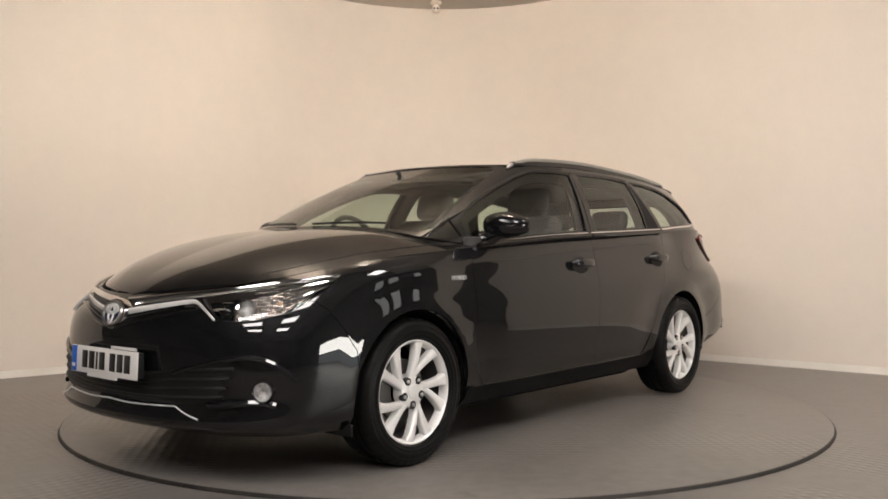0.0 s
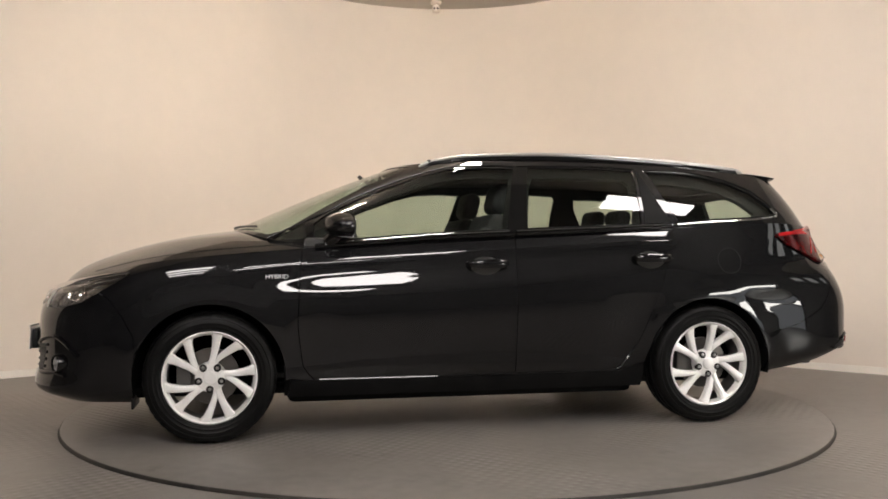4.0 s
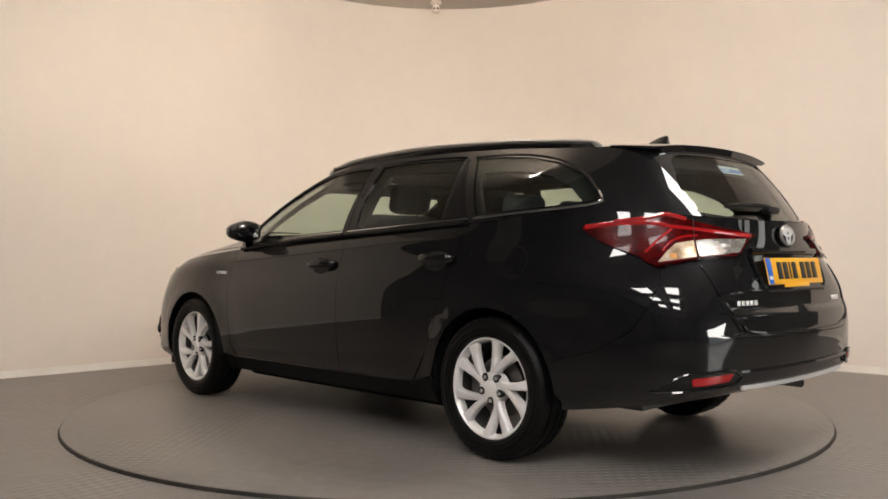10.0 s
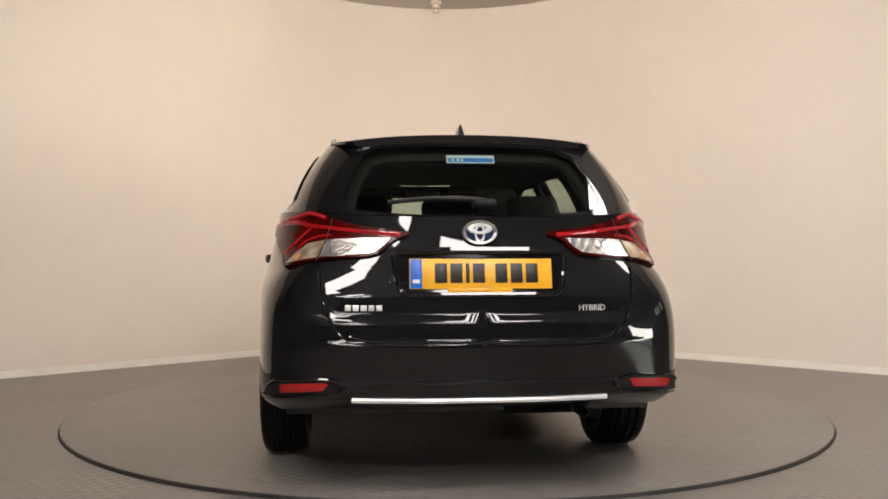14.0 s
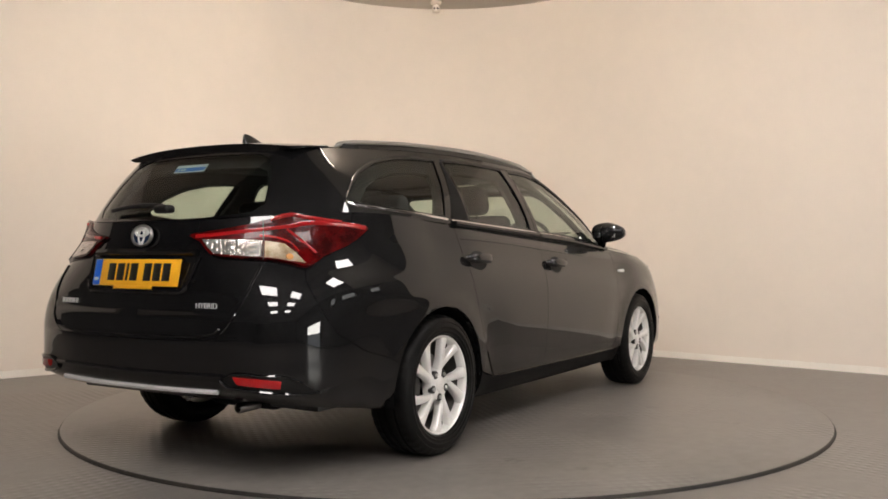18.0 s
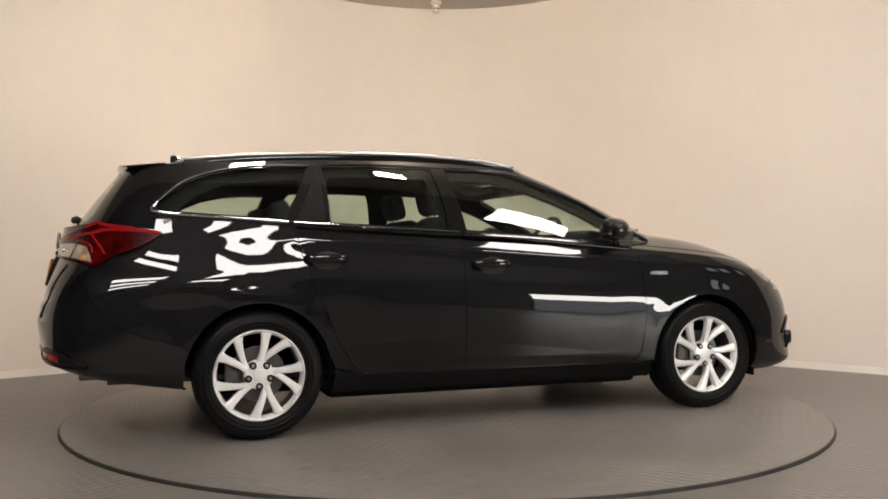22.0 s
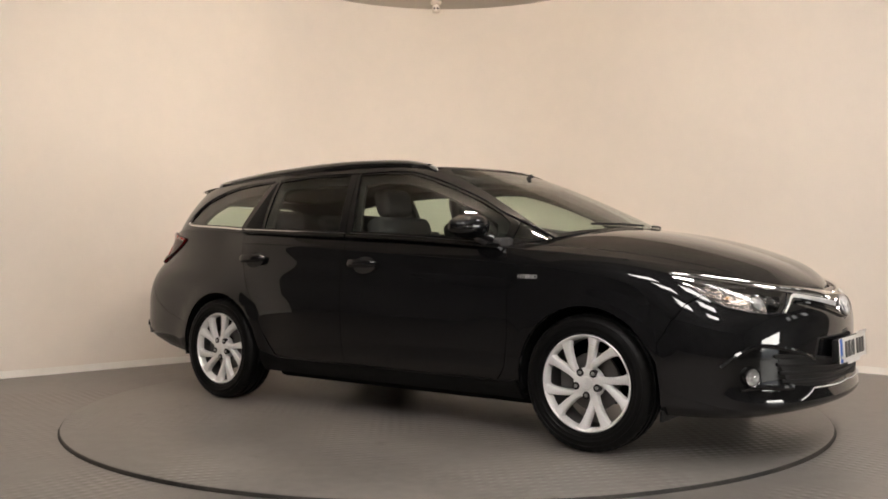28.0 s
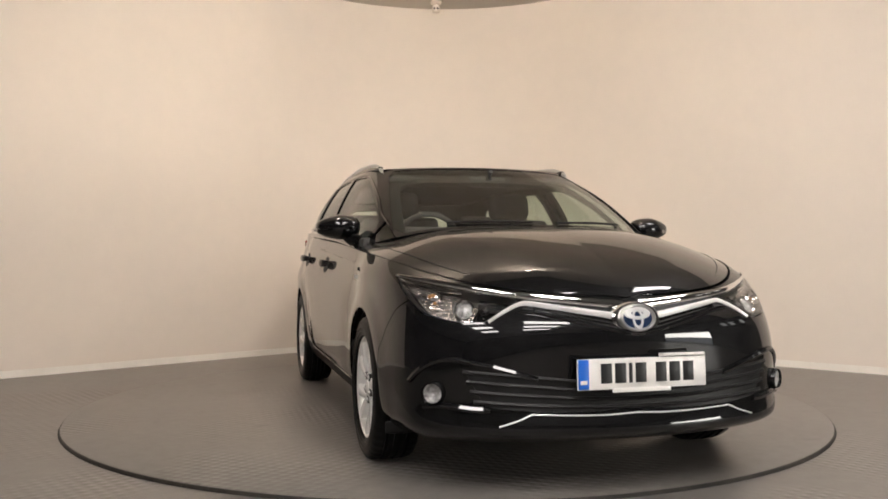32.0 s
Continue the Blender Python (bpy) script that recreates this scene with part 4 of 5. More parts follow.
WAIST = [(.86, .952), (.60, .969), (.42, .984), (.12, 1.006), (-.20, 1.022), (-.5, 1.036), (-.95, 1.056), (-1.12, 1.064)]
for mir in (False, True):
    fd, rd, rq, fw = (door_holders[k, mir] for k in ("front_door", "rear_door", "rear_quarter", "front_wing"))
    on_side("waist_strip", green_mark([p for p in WAIST if p[0] > -.21]), .007, CHROME, fd, mir, label="bright chrome waist strip")
    on_side("waist_strip", green_mark([(-.24, 1.024)] + [p for p in WAIST if p[0] < -.4]), .007, CHROME, rd, mir, label="bright chrome waist strip")
    part('waist_seal', tube([(x, y * (-1 if mir else 1), z) for x, y, z in spline([(.80, .812, .946), (.2, .818, .992), (-.22, .819, 1.012)], 6)], .013, 8), GLOSS_TRIM, fd)
    part('waist_seal', tube([(x, y * (-1 if mir else 1), z) for x, y, z in spline([(-.235, .819, 1.013), (-.6, .817, 1.028), (-1.11, .808, 1.052)], 6)], .013, 8), GLOSS_TRIM, rd)
    on_side("waist_strip", green_mark([(-1.15, 1.068), (-1.35, 1.083), (-1.55, 1.095), (-1.72, 1.106), (-1.79, 1.119), (-1.797, 1.133), (-1.772, 1.165)]), .006, CHROME, rq, mir, label="bright chrome waist strip")
    on_side("window_seal", green_mark([(-1.772, 1.165), (-1.67, 1.255), (-1.52, 1.318), (-1.36, 1.352), (-1.2, 1.364), (-1.02, 1.368)]), .006, GLOSS_TRIM, rq, mir)
    on_side("window_seal", green_mark([(-.27, 1.376), (-.1, 1.378), (.10, 1.366), (.25, 1.326), (.42, 1.266), (.60, 1.191), (.74, 1.118), (.85, 1.07), (1.03, .985)]), .006, GLOSS_TRIM, fd, mir)
    on_side("window_seal", green_mark([(-.29, 1.378), (-.7, 1.384), (-.96, 1.373)]), .006, GLOSS_TRIM, rd, mir)
    cover("pillar_trim", GREEN, outline(GREEN, PILLAR_TRIM), DULL, rd, "dark grey pillar trim", lift=.002, rim=.004, mirror=mir)
    cover("pillar_trim", GREEN, outline(GREEN, green_mark([(-.20, 1.034), (-.238, 1.034), (-.29, 1.372), (-.272, 1.372), (-.245, 1.28), (-.215, 1.15)])), GLOSS_TRIM, fd, "gloss black pillar trim", lift=.002, rim=.004, mirror=mir)
    cover("pillar_trim", GREEN, outline(GREEN, green_mark([(-.244, 1.036), (-.298, 1.038), (-.305, 1.15), (-.325, 1.28), (-.35, 1.375), (-.296, 1.375)])), GLOSS_TRIM, rd, "gloss black pillar trim", lift=.002, rim=.004, mirror=mir)
    cover("mirror_sail", GREEN, outline(GREEN, green_mark([(.802, .985), (.833, .985), (.833, 1.072), (.802, 1.085)])), GLOSS_TRIM, fd, lift=.002, rim=.004, mirror=mir)
    # door handles over flat black ellipses that stand in for the shade in their cups
    for holder, cx, cz in ((fd, -.075, .853), (rd, -.975, .881)):
        tilt = .006
        u, v = LOWER.find("s", cx, cz)
        c = LOWER.at(np.array([u]), np.array([v]))[0]
        ell = [("s", cx + .082 * math.cos(a) + .012, cz - .006 + .047 * math.sin(a)) for a in (2 * math.pi * k / 14 for k in range(14))]
        cover("handle_cup_shade", LOWER, outline(LOWER, ell, step=.02), GAP, holder, lift=.0015, rim=.003, mirror=mir, cell=(.05, .05))
        pts = [(-.105, .004), (-.095, .020), (-.07, .034), (-.02, .040), (.05, .040), (.088, .032), (.104, .016), (.108, .004)]
        bm = tube(spline([(c[0] + a, c[1] + b, c[2] + .004 - tilt * a * 10 * .1) for a, b in pts], 4), lambda t: .015 + .009 * math.sin(math.pi * min(t * 1.1, 1)), 10, flat=.5)
        part("handle", mirrored(bm, mir), PAINT, holder, "gloss black pull handle")
    on_side('door_crease', [('s', .84, .866), ('s', .477, .889), ('s', .072, .914), ('s', -.215, .933)], .0022, PAINT, fd, mir, LOWER, .0005, .8)
    on_side('door_crease', [('s', -.235, .934), ('s', -.6, .958), ('s', -1.08, .978)], .0022, PAINT, rd, mir, LOWER, .0005, .8)
    on_side('door_edge', [('s', .78, .292), ('s', .3, .291), ('s', -.21, .293)], .003, PAINT, fd, mir, LOWER, .002, .8)
    on_side('door_edge', [('s', -.23, .293), ('s', -.5, .295), ('s', -.76, .299), ('s', -.82, .345), ('s', -.875, .425)], .003, PAINT, rd, mir, LOWER, .002, .8)
    # mirror
    bm = bmesh.new()
    rows = []
    for i in range(15):
        t = i / 14
        ph = -math.pi / 2 + math.pi * t
        ring = []
        for k in range(24):
            a = 2 * math.pi * k / 24
            ca, sa = math.cos(a), math.sin(a)
            e = lambda q, w: math.copysign(abs(q) ** w, q)
            cy = abs(math.cos(ph)) ** .55
            yy = .885 + .112 * math.sin(ph)
            taper = 1 - .28 * max(0, math.sin(ph))
            dx = e(ca, .8) * (.100 if ca > 0 else .054) * cy * taper
            dz = e(sa, .75) * .064 * cy * taper
            ring.append(bm.verts.new((.655 + dx - .10 * (yy - .885), yy, 1.047 + dz - .03 * max(0, yy - .9))))
        rows.append(ring)
    for p, q in zip(rows, rows[1:]):
        for k in range(24):
            bm.faces.new((p[k], p[(k + 1) % 24], q[(k + 1) % 24], q[k]))
    bmesh.ops.remove_doubles(bm, verts=bm.verts, dist=1e-4)
    bmesh.ops.recalc_face_normals(bm, faces=bm.faces)
    mirror = part("door_mirror", mirrored(bm, mir), PAINT, fd, "gloss black door mirror housing")
    bm = box(.004, .14, .066, (.610, .878, 1.047), .0018, 2)
    part("mirror_glass", mirrored(bm, mir), MIRROR, mirror, "silvered mirror glass")
    bm = tube(spline([(.745, .93, 1.035), (.715, .965, 1.037), (.672, .99, 1.038), (.64, .992, 1.038)], 4), .009, 8, flat=.6)
    part("turn_indicator", mirrored(bm, mir), LENS, mirror, "clear indicator strip")
    bm = tube([(.74, .79, .968), (.72, .825, .985), (.69, .85, 1.005)], lambda t: .040 - .012 * t, 12, flat=.5)
    part("mirror_foot", mirrored(bm, mir), GLOSS_TRIM, mirror)
    # roof rail on its feet
    RAIL = [(.235, 1.385), (.20, 1.402), (.135, 1.421), (-.02, 1.446), (-.345, 1.462), (-.665, 1.463), (-1.14, 1.445), (-1.46, 1.421), (-1.62, 1.402), (-1.68, 1.384)]
    pts = spline([(x, .566 - .03 * max(0, -x - .9), z) for x, z in RAIL], 6)
    pts = [p - Vector((0, 0, .013)) for p in pts]
    bm = tube([p + Vector((0, 0, .004)) for p in pts], lambda t: .0115 * min(1, .35 + 8 * min(t, 1 - t)), 10, flat=.9)
    rail = part("roof_rail", mirrored(bm, mir), SATIN, car, "satin silver roof rail")
    bm = tube([p - Vector((0, 0, .020)) for p in pts[3:-3]], lambda t: .022 * min(1, .3 + 8 * min(t, 1 - t)), 10, flat=.4)
    part("rail_base", mirrored(bm, mir), GLOSS_TRIM, rail)
    for x, z in ((.12, 1.392), (-1.57, 1.372)):
        bm = box(.14, .024, .045, (x, .564 - .03 * max(0, -x - .9), z), .008)
        part("rail_foot", mirrored(bm, mir), TRIM, rail)
    if not mir:
        ring = [('s', -1.433 + .068 * math.cos(a), .869 + .068 * math.sin(a)) for a in (2 * math.pi * k / 24 for k in range(25))]
        cover('fuel_flap', LOWER, outline(LOWER, ring[:-1], step=.02), PAINT, rq, 'round black fuel flap', lift=.0012, rim=.003, cell=(.05, .08))
        on_side('flap_gap', ring, .0014, GAP, rq, mir, LOWER, .0006, .6)
    # mud flap and badge
    for x in (1.655, ):
        part("mud_flap", mirrored(box(.012, .20, .05, (x, .74, .20), .004), mir), TRIM, car)


def words(name, text, size, mat, parent, m, label="", depth=.0015):
    cu = bpy.data.curves.new(name, "FONT")
    cu.body, cu.size, cu.extrude, cu.align_x, cu.align_y = text, size, depth, "CENTER", "CENTER"
    tmp = bpy.data.objects.new("letters", cu)
    me = bpy.data.meshes.new_from_object(tmp)
    bpy.data.objects.remove(tmp)
    me.materials.append(mat)
    ob = hold(name, me, parent, label)
    ob.matrix_basis = m
    return ob


def frame_at(p, n, up=(0, 0, 1)):
    """A pose at p whose z points along n and whose y points up."""
    n = Vector(n).normalized()
    x = Vector(up).cross(n).normalized()
    y = n.cross(x)
    return Matrix.Translation(p) @ Matrix((x, y, n)).transposed().to_4x4()


for mir in (False, True):
    u, v = LOWER.find("s", .985, .797)
    p, q = LOWER.at(np.array([u]), np.array([v]))[0], LOWER.normal(np.array([u]), np.array([v]))[0]
    s = -1 if mir else 1
    p = (p + q * .002) * (1, s, 1)
    words("hybrid_badge", "HYBRID", .028, LETTER, door_holders["front_wing", mir], frame_at(p, q * (1, s, 1)) @ Matrix.Diagonal((1.15, 1, 1, 1)), "small chrome letters")

# shark fin aerial, rear spoiler with lip, wiper
bm = bmesh.new()
prof = [(-1.50, .034, .0), (-1.54, .030, .010), (-1.58, .025, .024), (-1.615, .020, .038), (-1.645, .015, .046), (-1.668, .012, .048), (-1.678, .011, .042), (-1.680, .018, .0)]
rows = [[bm.verts.new((x, -w, 1.418)), bm.verts.new((x, -w * .5, 1.420 + h * .8)), bm.verts.new((x, 0, 1.422 + h)), bm.verts.new((x, w * .5, 1.420 + h * .8)), bm.verts.new((x, w, 1.418))] for x, w, h in prof]
for p, q in zip(rows, rows[1:]):
    for k in range(4):
        bm.faces.new((p[k], p[k + 1], q[k + 1], q[k]))
bm.faces.new(rows[0])
bm.faces.new(rows[-1][::-1])
bmesh.ops.recalc_face_normals(bm, faces=bm.faces)
part("aerial_fin", bm, PAINT, car, "gloss black shark fin aerial", sharp=60)

nu, nv = 14, 16
uu, vv = np.meshgrid(np.linspace(7.2, 9, nu), np.linspace(0, 4.85, nv))
P = ROOF.at(uu.ravel(), vv.ravel()) + np.array([0, 0, .005])
back_by = ((uu.ravel() - 7.2) / 1.8)
Q = P - np.stack([np.zeros(len(P)), np.zeros(len(P)), .008 + .034 * np.minimum(1, back_by * 1.4) * (1 - .97 * (vv.ravel() / 4.85) ** 2.6)], 1) + np.stack([.012 * back_by, 0 * back_by, 0 * back_by], 1)
V = np.concatenate([P, Q])
k0 = len(P)
F = [[j * nu + i, j * nu + i + 1, (j + 1) * nu + i + 1, (j + 1) * nu + i] for j in range(nv - 1) for i in range(nu - 1)]
F = [f[::-1] for f in F] + [[k0 + a for a in f] for f in F]
ring = [j * nu + nu - 1 for j in range(nv)] + [(nv - 1) * nu + i for i in range(nu - 2, -1, -1)]
F += [[a, b, k0 + b, k0 + a] for a, b in zip(ring, ring[1:])]
V2 = np.concatenate([V, V * np.array([1, -1, 1])])
F2 = F + [[len(V) + a for a in f[::-1]] for f in F]
me = mesh_of("roof_spoiler", V2, F2, PAINT)
bm = bmesh.new()
bm.from_mesh(me)
bmesh.ops.remove_doubles(bm, verts=bm.verts, dist=1e-5)
bmesh.ops.recalc_face_normals(bm, faces=bm.faces)
bpy.data.meshes.remove(me)
part("roof_spoiler", bm, PAINT, tailgate, "gloss black spoiler over the rear screen", sharp=35)
part("brake_lamp", box(.012, .30, .014, (-1.935, 0, 1.352), .004), RED, tailgate, "dark red high brake lamp strip")

# front wipers and bonnet shut line
for mir, u0, u1 in ((False, .35, 1.85), (True, .1, 1.6)):
    us = np.linspace(u0, u1, 9)
    vs = np.linspace(.10, .22, 9)
    pts = GREEN.at(us, vs) + GREEN.normal(us, vs) * .007
    part("wiper", tube([(p[0], -p[1] if mir else p[1], p[2]) for p in pts], .006, 6), TRIM, car, "black windscreen wiper")
for mir in (False, True):
    pts = BONNET.at(np.linspace(2.6, 7, 24), np.full(24, 5.6)) + np.array([0, 0, .0005])
    part("shut_line", tube([(p[0], -p[1] if mir else p[1], p[2]) for p in pts], .0016, 5), GAP, bonnet, "dark bonnet gap")


# ---- front ----
def blob(net, u, v, lift, mirror=False):
    p = net.at(np.array([u]), np.array([v]))[0]
    n = net.normal(np.array([u]), np.array([v]))[0]
    m = np.array([1, -1, 1]) if mirror else 1
    return Vector((p + n * lift) * m), Vector(n * m)


def disc(m, profile, seg=32, sx=1.0):
    """A turned solid on the z axis of pose m, stretched along its x by sx."""
    bm = lathe(profile, "z", seg)
    bmesh.ops.transform(bm, matrix=m @ Matrix.Diagonal((sx, 1, 1, 1)), verts=bm.verts)
    return bm


HOUSE = material("grey_lamp_housing", (0.2, 0.19, 0.18), 0.3, 0.8)
RIB = mottle(material("ribbed_lamp_mirror", (0.5, 0.45, 0.41), 0.2, 0.85), (0.22, 0.19, 0.165), (0.62, 0.57, 0.52), 14, 3, 0.6, 0.5, 60)
tread(RIB, 0.011, 1.0)
FOG_GLASS = mottle(material("fluted_fog_glass", (0.7, 0.7, 0.69), 0.15, 0.3, 0.8), (0.16, 0.155, 0.15), (0.74, 0.73, 0.71), 38, 3, 0.6, 1.0, 120)
for mir in (False, True):
    poly = shrink(LOWER, head_poly, .002)
    lens = cover("headlight", LOWER, poly, LENS, car, "clear headlight with chrome inside", lift=.002, rim=.006, mirror=mir, cell=(.15, .15))
    lens.visible_shadow = False
    cover("lamp_housing", LOWER, poly, HOUSE, lens, lift=-.055, rim=0, mirror=mir)
    # outer wall of the housing
    p = LOWER.at(poly[:, 0], poly[:, 1])
    nn = LOWER.normal(poly[:, 0], poly[:, 1])
    k = len(p)
    V = np.concatenate([p - nn * .004, p - nn * .055]) * (np.array([1, -1, 1]) if mir else 1)
    hold("lamp_wall", mesh_of("lamp_wall", V, [[i, (i + 1) % k, k + (i + 1) % k, k + i] for i in range(k)], HOUSE), lens)
    ribs = outline(LOWER, on_skin((3.85, 6.25), (3.4, 5.5), (3.1, 5.1), (2.6, 5.0), (2.25, 5.05), (2.1, 5.8), (2.4, 6.4), (2.9, 6.45), (3.3, 6.4)))
    cover("ribbed_reflector", LOWER, ribs, RIB, lens, "bright ribbed reflector", lift=-.025, rim=.02, mirror=mir, cell=(.1, .1))
    inner = outline(LOWER, on_skin((2.15, 5.05), (1.98, 5.2), (1.72, 5.9), (1.6, 6.6), (2.1, 6.65)))
    cover("inner_reflector", LOWER, inner, GLOSS_TRIM, lens, lift=-.03, rim=.01, mirror=mir, cell=(.1, .1))
    p, q = blob(LOWER, 2.36, 5.58, -.030, mir)
    m = frame_at(p, (q + Vector((.3, 0, 0))).normalized())
    part("projector_ring", disc(m, [(0, .040), (.012, .043), (.020, .040), (.016, .034), (0, .033)]), CHROME, lens)
    part("projector_lens", disc(m, [(-.01, .034), (.004, .034), (.014, .028), (.021, .016), (.024, .001)]), FOG_GLASS, lens, "bright fluted projector lens")
    p, q = blob(LOWER, 1.98, 5.75, -.024, mir)
    part("inner_lens", disc(frame_at(p, q), [(-.004, .028), (.006, .027), (.015, .018), (.019, .001)]), GLOSS_TRIM, lens, "dark glass inner lens")
    p, q = blob(LOWER, 2.95, 5.62, -.022, mir)
    m = frame_at(p, (q + Vector((.6, 0, 0))).normalized())
    part("beam_bowl", disc(m, [(.016, .034), (.008, .031), (-.004, .022), (-.010, .010), (-.011, .0005)], 28), BULB, lens, "chrome main beam bowl")
    part("beam_bulb", disc(m, [(-.012, .006), (.006, .005), (.008, .0005)], 12), AMBER, lens)
    on_side("lamp_blade", on_skin((4.0, 6.33), (3.4, 6.3), (2.9, 6.35), (2.4, 6.55)), .005, CHROME, lens, mir, LOWER, -.008, .7)
    on_side("lamp_blade", on_skin((3.9, 6.0), (3.5, 5.75), (3.15, 5.6)), .004, CHROME, lens, mir, LOWER, -.012, .7)
    for z, y in ((.70, .52), (.725, .53), (.695, .50)):
        u, v = LOWER.find("f", y, z)
        p, q = blob(LOWER, u, v, -.016, mir)
        part("light_bar", tube([p + Vector((0, (.035 if not mir else -.035), .003)), p - Vector((0, (.035 if not mir else -.035), .0))], .004, 6), CHROME, lens)
    # chrome wing over and under the grille
    part("chrome_wing", tube(along(LOWER, on_skin((.12, 6.35), (.3, 6.5), (.94, 6.88), (1.53, 7.0), (2.31, 6.98), (2.97, 6.76), (3.5, 6.58), (4.08, 6.43)), .006, 8, mir), lambda t: .015 * (1 - t) ** .7 + .0055, 8, flat=.5), CHROME, car, "long chrome wing to the headlight")
    part("chrome_wing", tube(along(LOWER, on_skin((.14, 5.35), (.36, 5.55), (.91, 5.98), (1.3, 6.22), (1.46, 6.2), (1.71, 5.57), (1.94, 5.02)), .006, 8, mir), lambda t: .017 - .011 * t ** .7, 8, flat=.6), ALLOY, car, "satin silver blade under the grille slot")
    slot = outline(LOWER, on_skin((.25, 5.85), (.9, 6.22), (1.38, 6.45), (1.45, 6.8), (.94, 6.68), (.3, 6.3)))
    cover("upper_grille", LOWER, slot, TRIM, car, "black slot grille", lift=.001, rim=.003, mirror=mir, cell=(.15, .15))
    deep = outline(LOWER, on_skin((0, 4.75), (.3, 4.86), (.8, 5.3), (1.25, 5.72), (1.5, 5.78), (1.4, 6.1), (.91, 5.9), (.36, 5.46), (0, 5.2)))
    cover("grille_mesh", LOWER, deep, GAP, car, "deep black grille slot", lift=.0015, rim=.003, mirror=mir, cell=(.1, .1))
    on_side("slot_lip", on_skin((0, 4.68), (.3, 4.79), (.8, 5.22), (1.25, 5.64), (1.52, 5.7)), .010, PAINT, car, mir, LOWER, .002, .8)
    for k in (.3, .65):
        on_side("mesh_bar", on_skin((.05, 4.75 + .45 * k), (.33, 4.86 + .6 * k), (.85, 5.3 + .6 * k), (1.3, 5.72 + .42 * k)), .005, GLOSS_TRIM, car, mir, LOWER, .002, .8)
    # black mouth under the chrome wing, with the fog lamps
    side_mouth = outline(LOWER, [("f", .40, .318), ("f", .52, .285), ("f", .66, .29), ("s", 1.93, .345), ("s", 1.90, .42), ("f", .745, .485), ("f", .68, .512), ("f", .55, .49), ("f", .40, .44)])
    bz = cover("fog_bezel", LOWER, side_mouth, GLOSS_TRIM, car, "gloss black fog lamp surround", lift=.0015, rim=.004, mirror=mir, cell=(.15, .15))
    u, v = LOWER.find("f", .725, .388)
    p, q = blob(LOWER, u, v, 0.009, mir)
    q = (q + Vector((.35, 0, 0))).normalized()
    m = frame_at(p, q)
    fog = part("fog_lamp", disc(m, [(-.03, .042), (.012, .042), (.017, .039), (.014, .036), (-.01, .036)]), GLOSS_TRIM, bz, "round fog lamp with a clear glass")
    part("fog_reflector", disc(m, [(.006, .036), (.004, .026), (-.004, .012), (-.006, .001)]), FOG_GLASS, fog)
    o = part("fog_lens", disc(m, [(.010, .036), (.014, .024), (.017, .010), (.018, .0005)]), LENS, fog, "clear lens")
    o.visible_shadow = False
    on_side("bezel_line", [("s", 1.905, .425), ("f", .75, .488), ("f", .68, .515), ("f", .55, .493), ("f", .38, .447)], .011, PAINT, bz, mir, LOWER, .003, .8)
    on_side("bezel_blade", [("s", 1.97, .335), ("f", .70, .345), ("f", .60, .335), ("f", .545, .335)], .013, PAINT, bz, mir, LOWER, .004, .8)
    on_side("lip_strip", [("uv", 0, 1.95), ("f", .15, .312), ("f", .38, .318), ("f", .405, .318), ("f", .455, .297), ("f", .52, .278)], .0034, LETTER, car, mir, LOWER, .007, .8, "slim chrome strip over the chin")
    for k in range(4):
        z = .345 + .030 * k
        on_side("grille_slat", [("uv", 0, LOWER.find("f", .02, z - .004)[1]), ("f", .20, z - .002), ("f", .40, z + .006 + .004 * k), ("f", .54 + .012 * k, z + .014 + .006 * k), ("f", .60 + .012 * k, z + .018 + .006 * k)], .0088, TRIM, car, mir, LOWER, .001, 1.0, "satin black grille slat")
mouth = outline(LOWER, [("uv", 0, 2.15), ("f", .2, .325), ("f", .40, .328), ("f", .56, .345), ("f", .62, .46), ("f", .40, .448), ("f", .2, .437), ("uv", 0, LOWER.find("f", .02, .435)[1])])
cover("lower_grille", LOWER, mouth, TRIM, car, "black lower grille", lift=.0025, rim=.004, whole=True, cell=(.15, .15))


def badge(m, parent, size):
    b = part("emblem", disc(m, [(0, size * .99), (.006, size), (.010, size * .94), (.008, size * .80), (.004, size * .77)], 40, 1.42), SATIN, parent, "oval chrome emblem with a blue field")
    part("emblem_field", disc(m, [(0, size * .86), (.0045, size * .86), (.0055, size * .3), (.0056, .0005)], 36, 1.42), material("blue_emblem_field", (.02, .035, .08), .15, .2), b)
    part("emblem_bar", disc(m @ Matrix.Translation((0, -.08 * size, 0)), [(.005, size * .82), (.010, size * .76), (.010, size * .56), (.005, size * .50)], 32, .52), LETTER, b)
    part("emblem_bar", disc(m @ Matrix.Translation((0, .30 * size, 0)), [(.005, size * .46), (.010, size * .41), (.010, size * .25), (.005, size * .20)], 32, 2.2), LETTER, b)
    return b


m = frame_at((2.192, 0, .662), (1, 0, .28))
part("emblem_mount", disc(m, [(-.03, .068), (.004, .066), (.012, .060), (.014, .0005)], 40, 1.5), CHROME, car, "chrome emblem mount joining both wings")
badge(m @ Matrix.Translation((0, 0, .014)), car, .053)


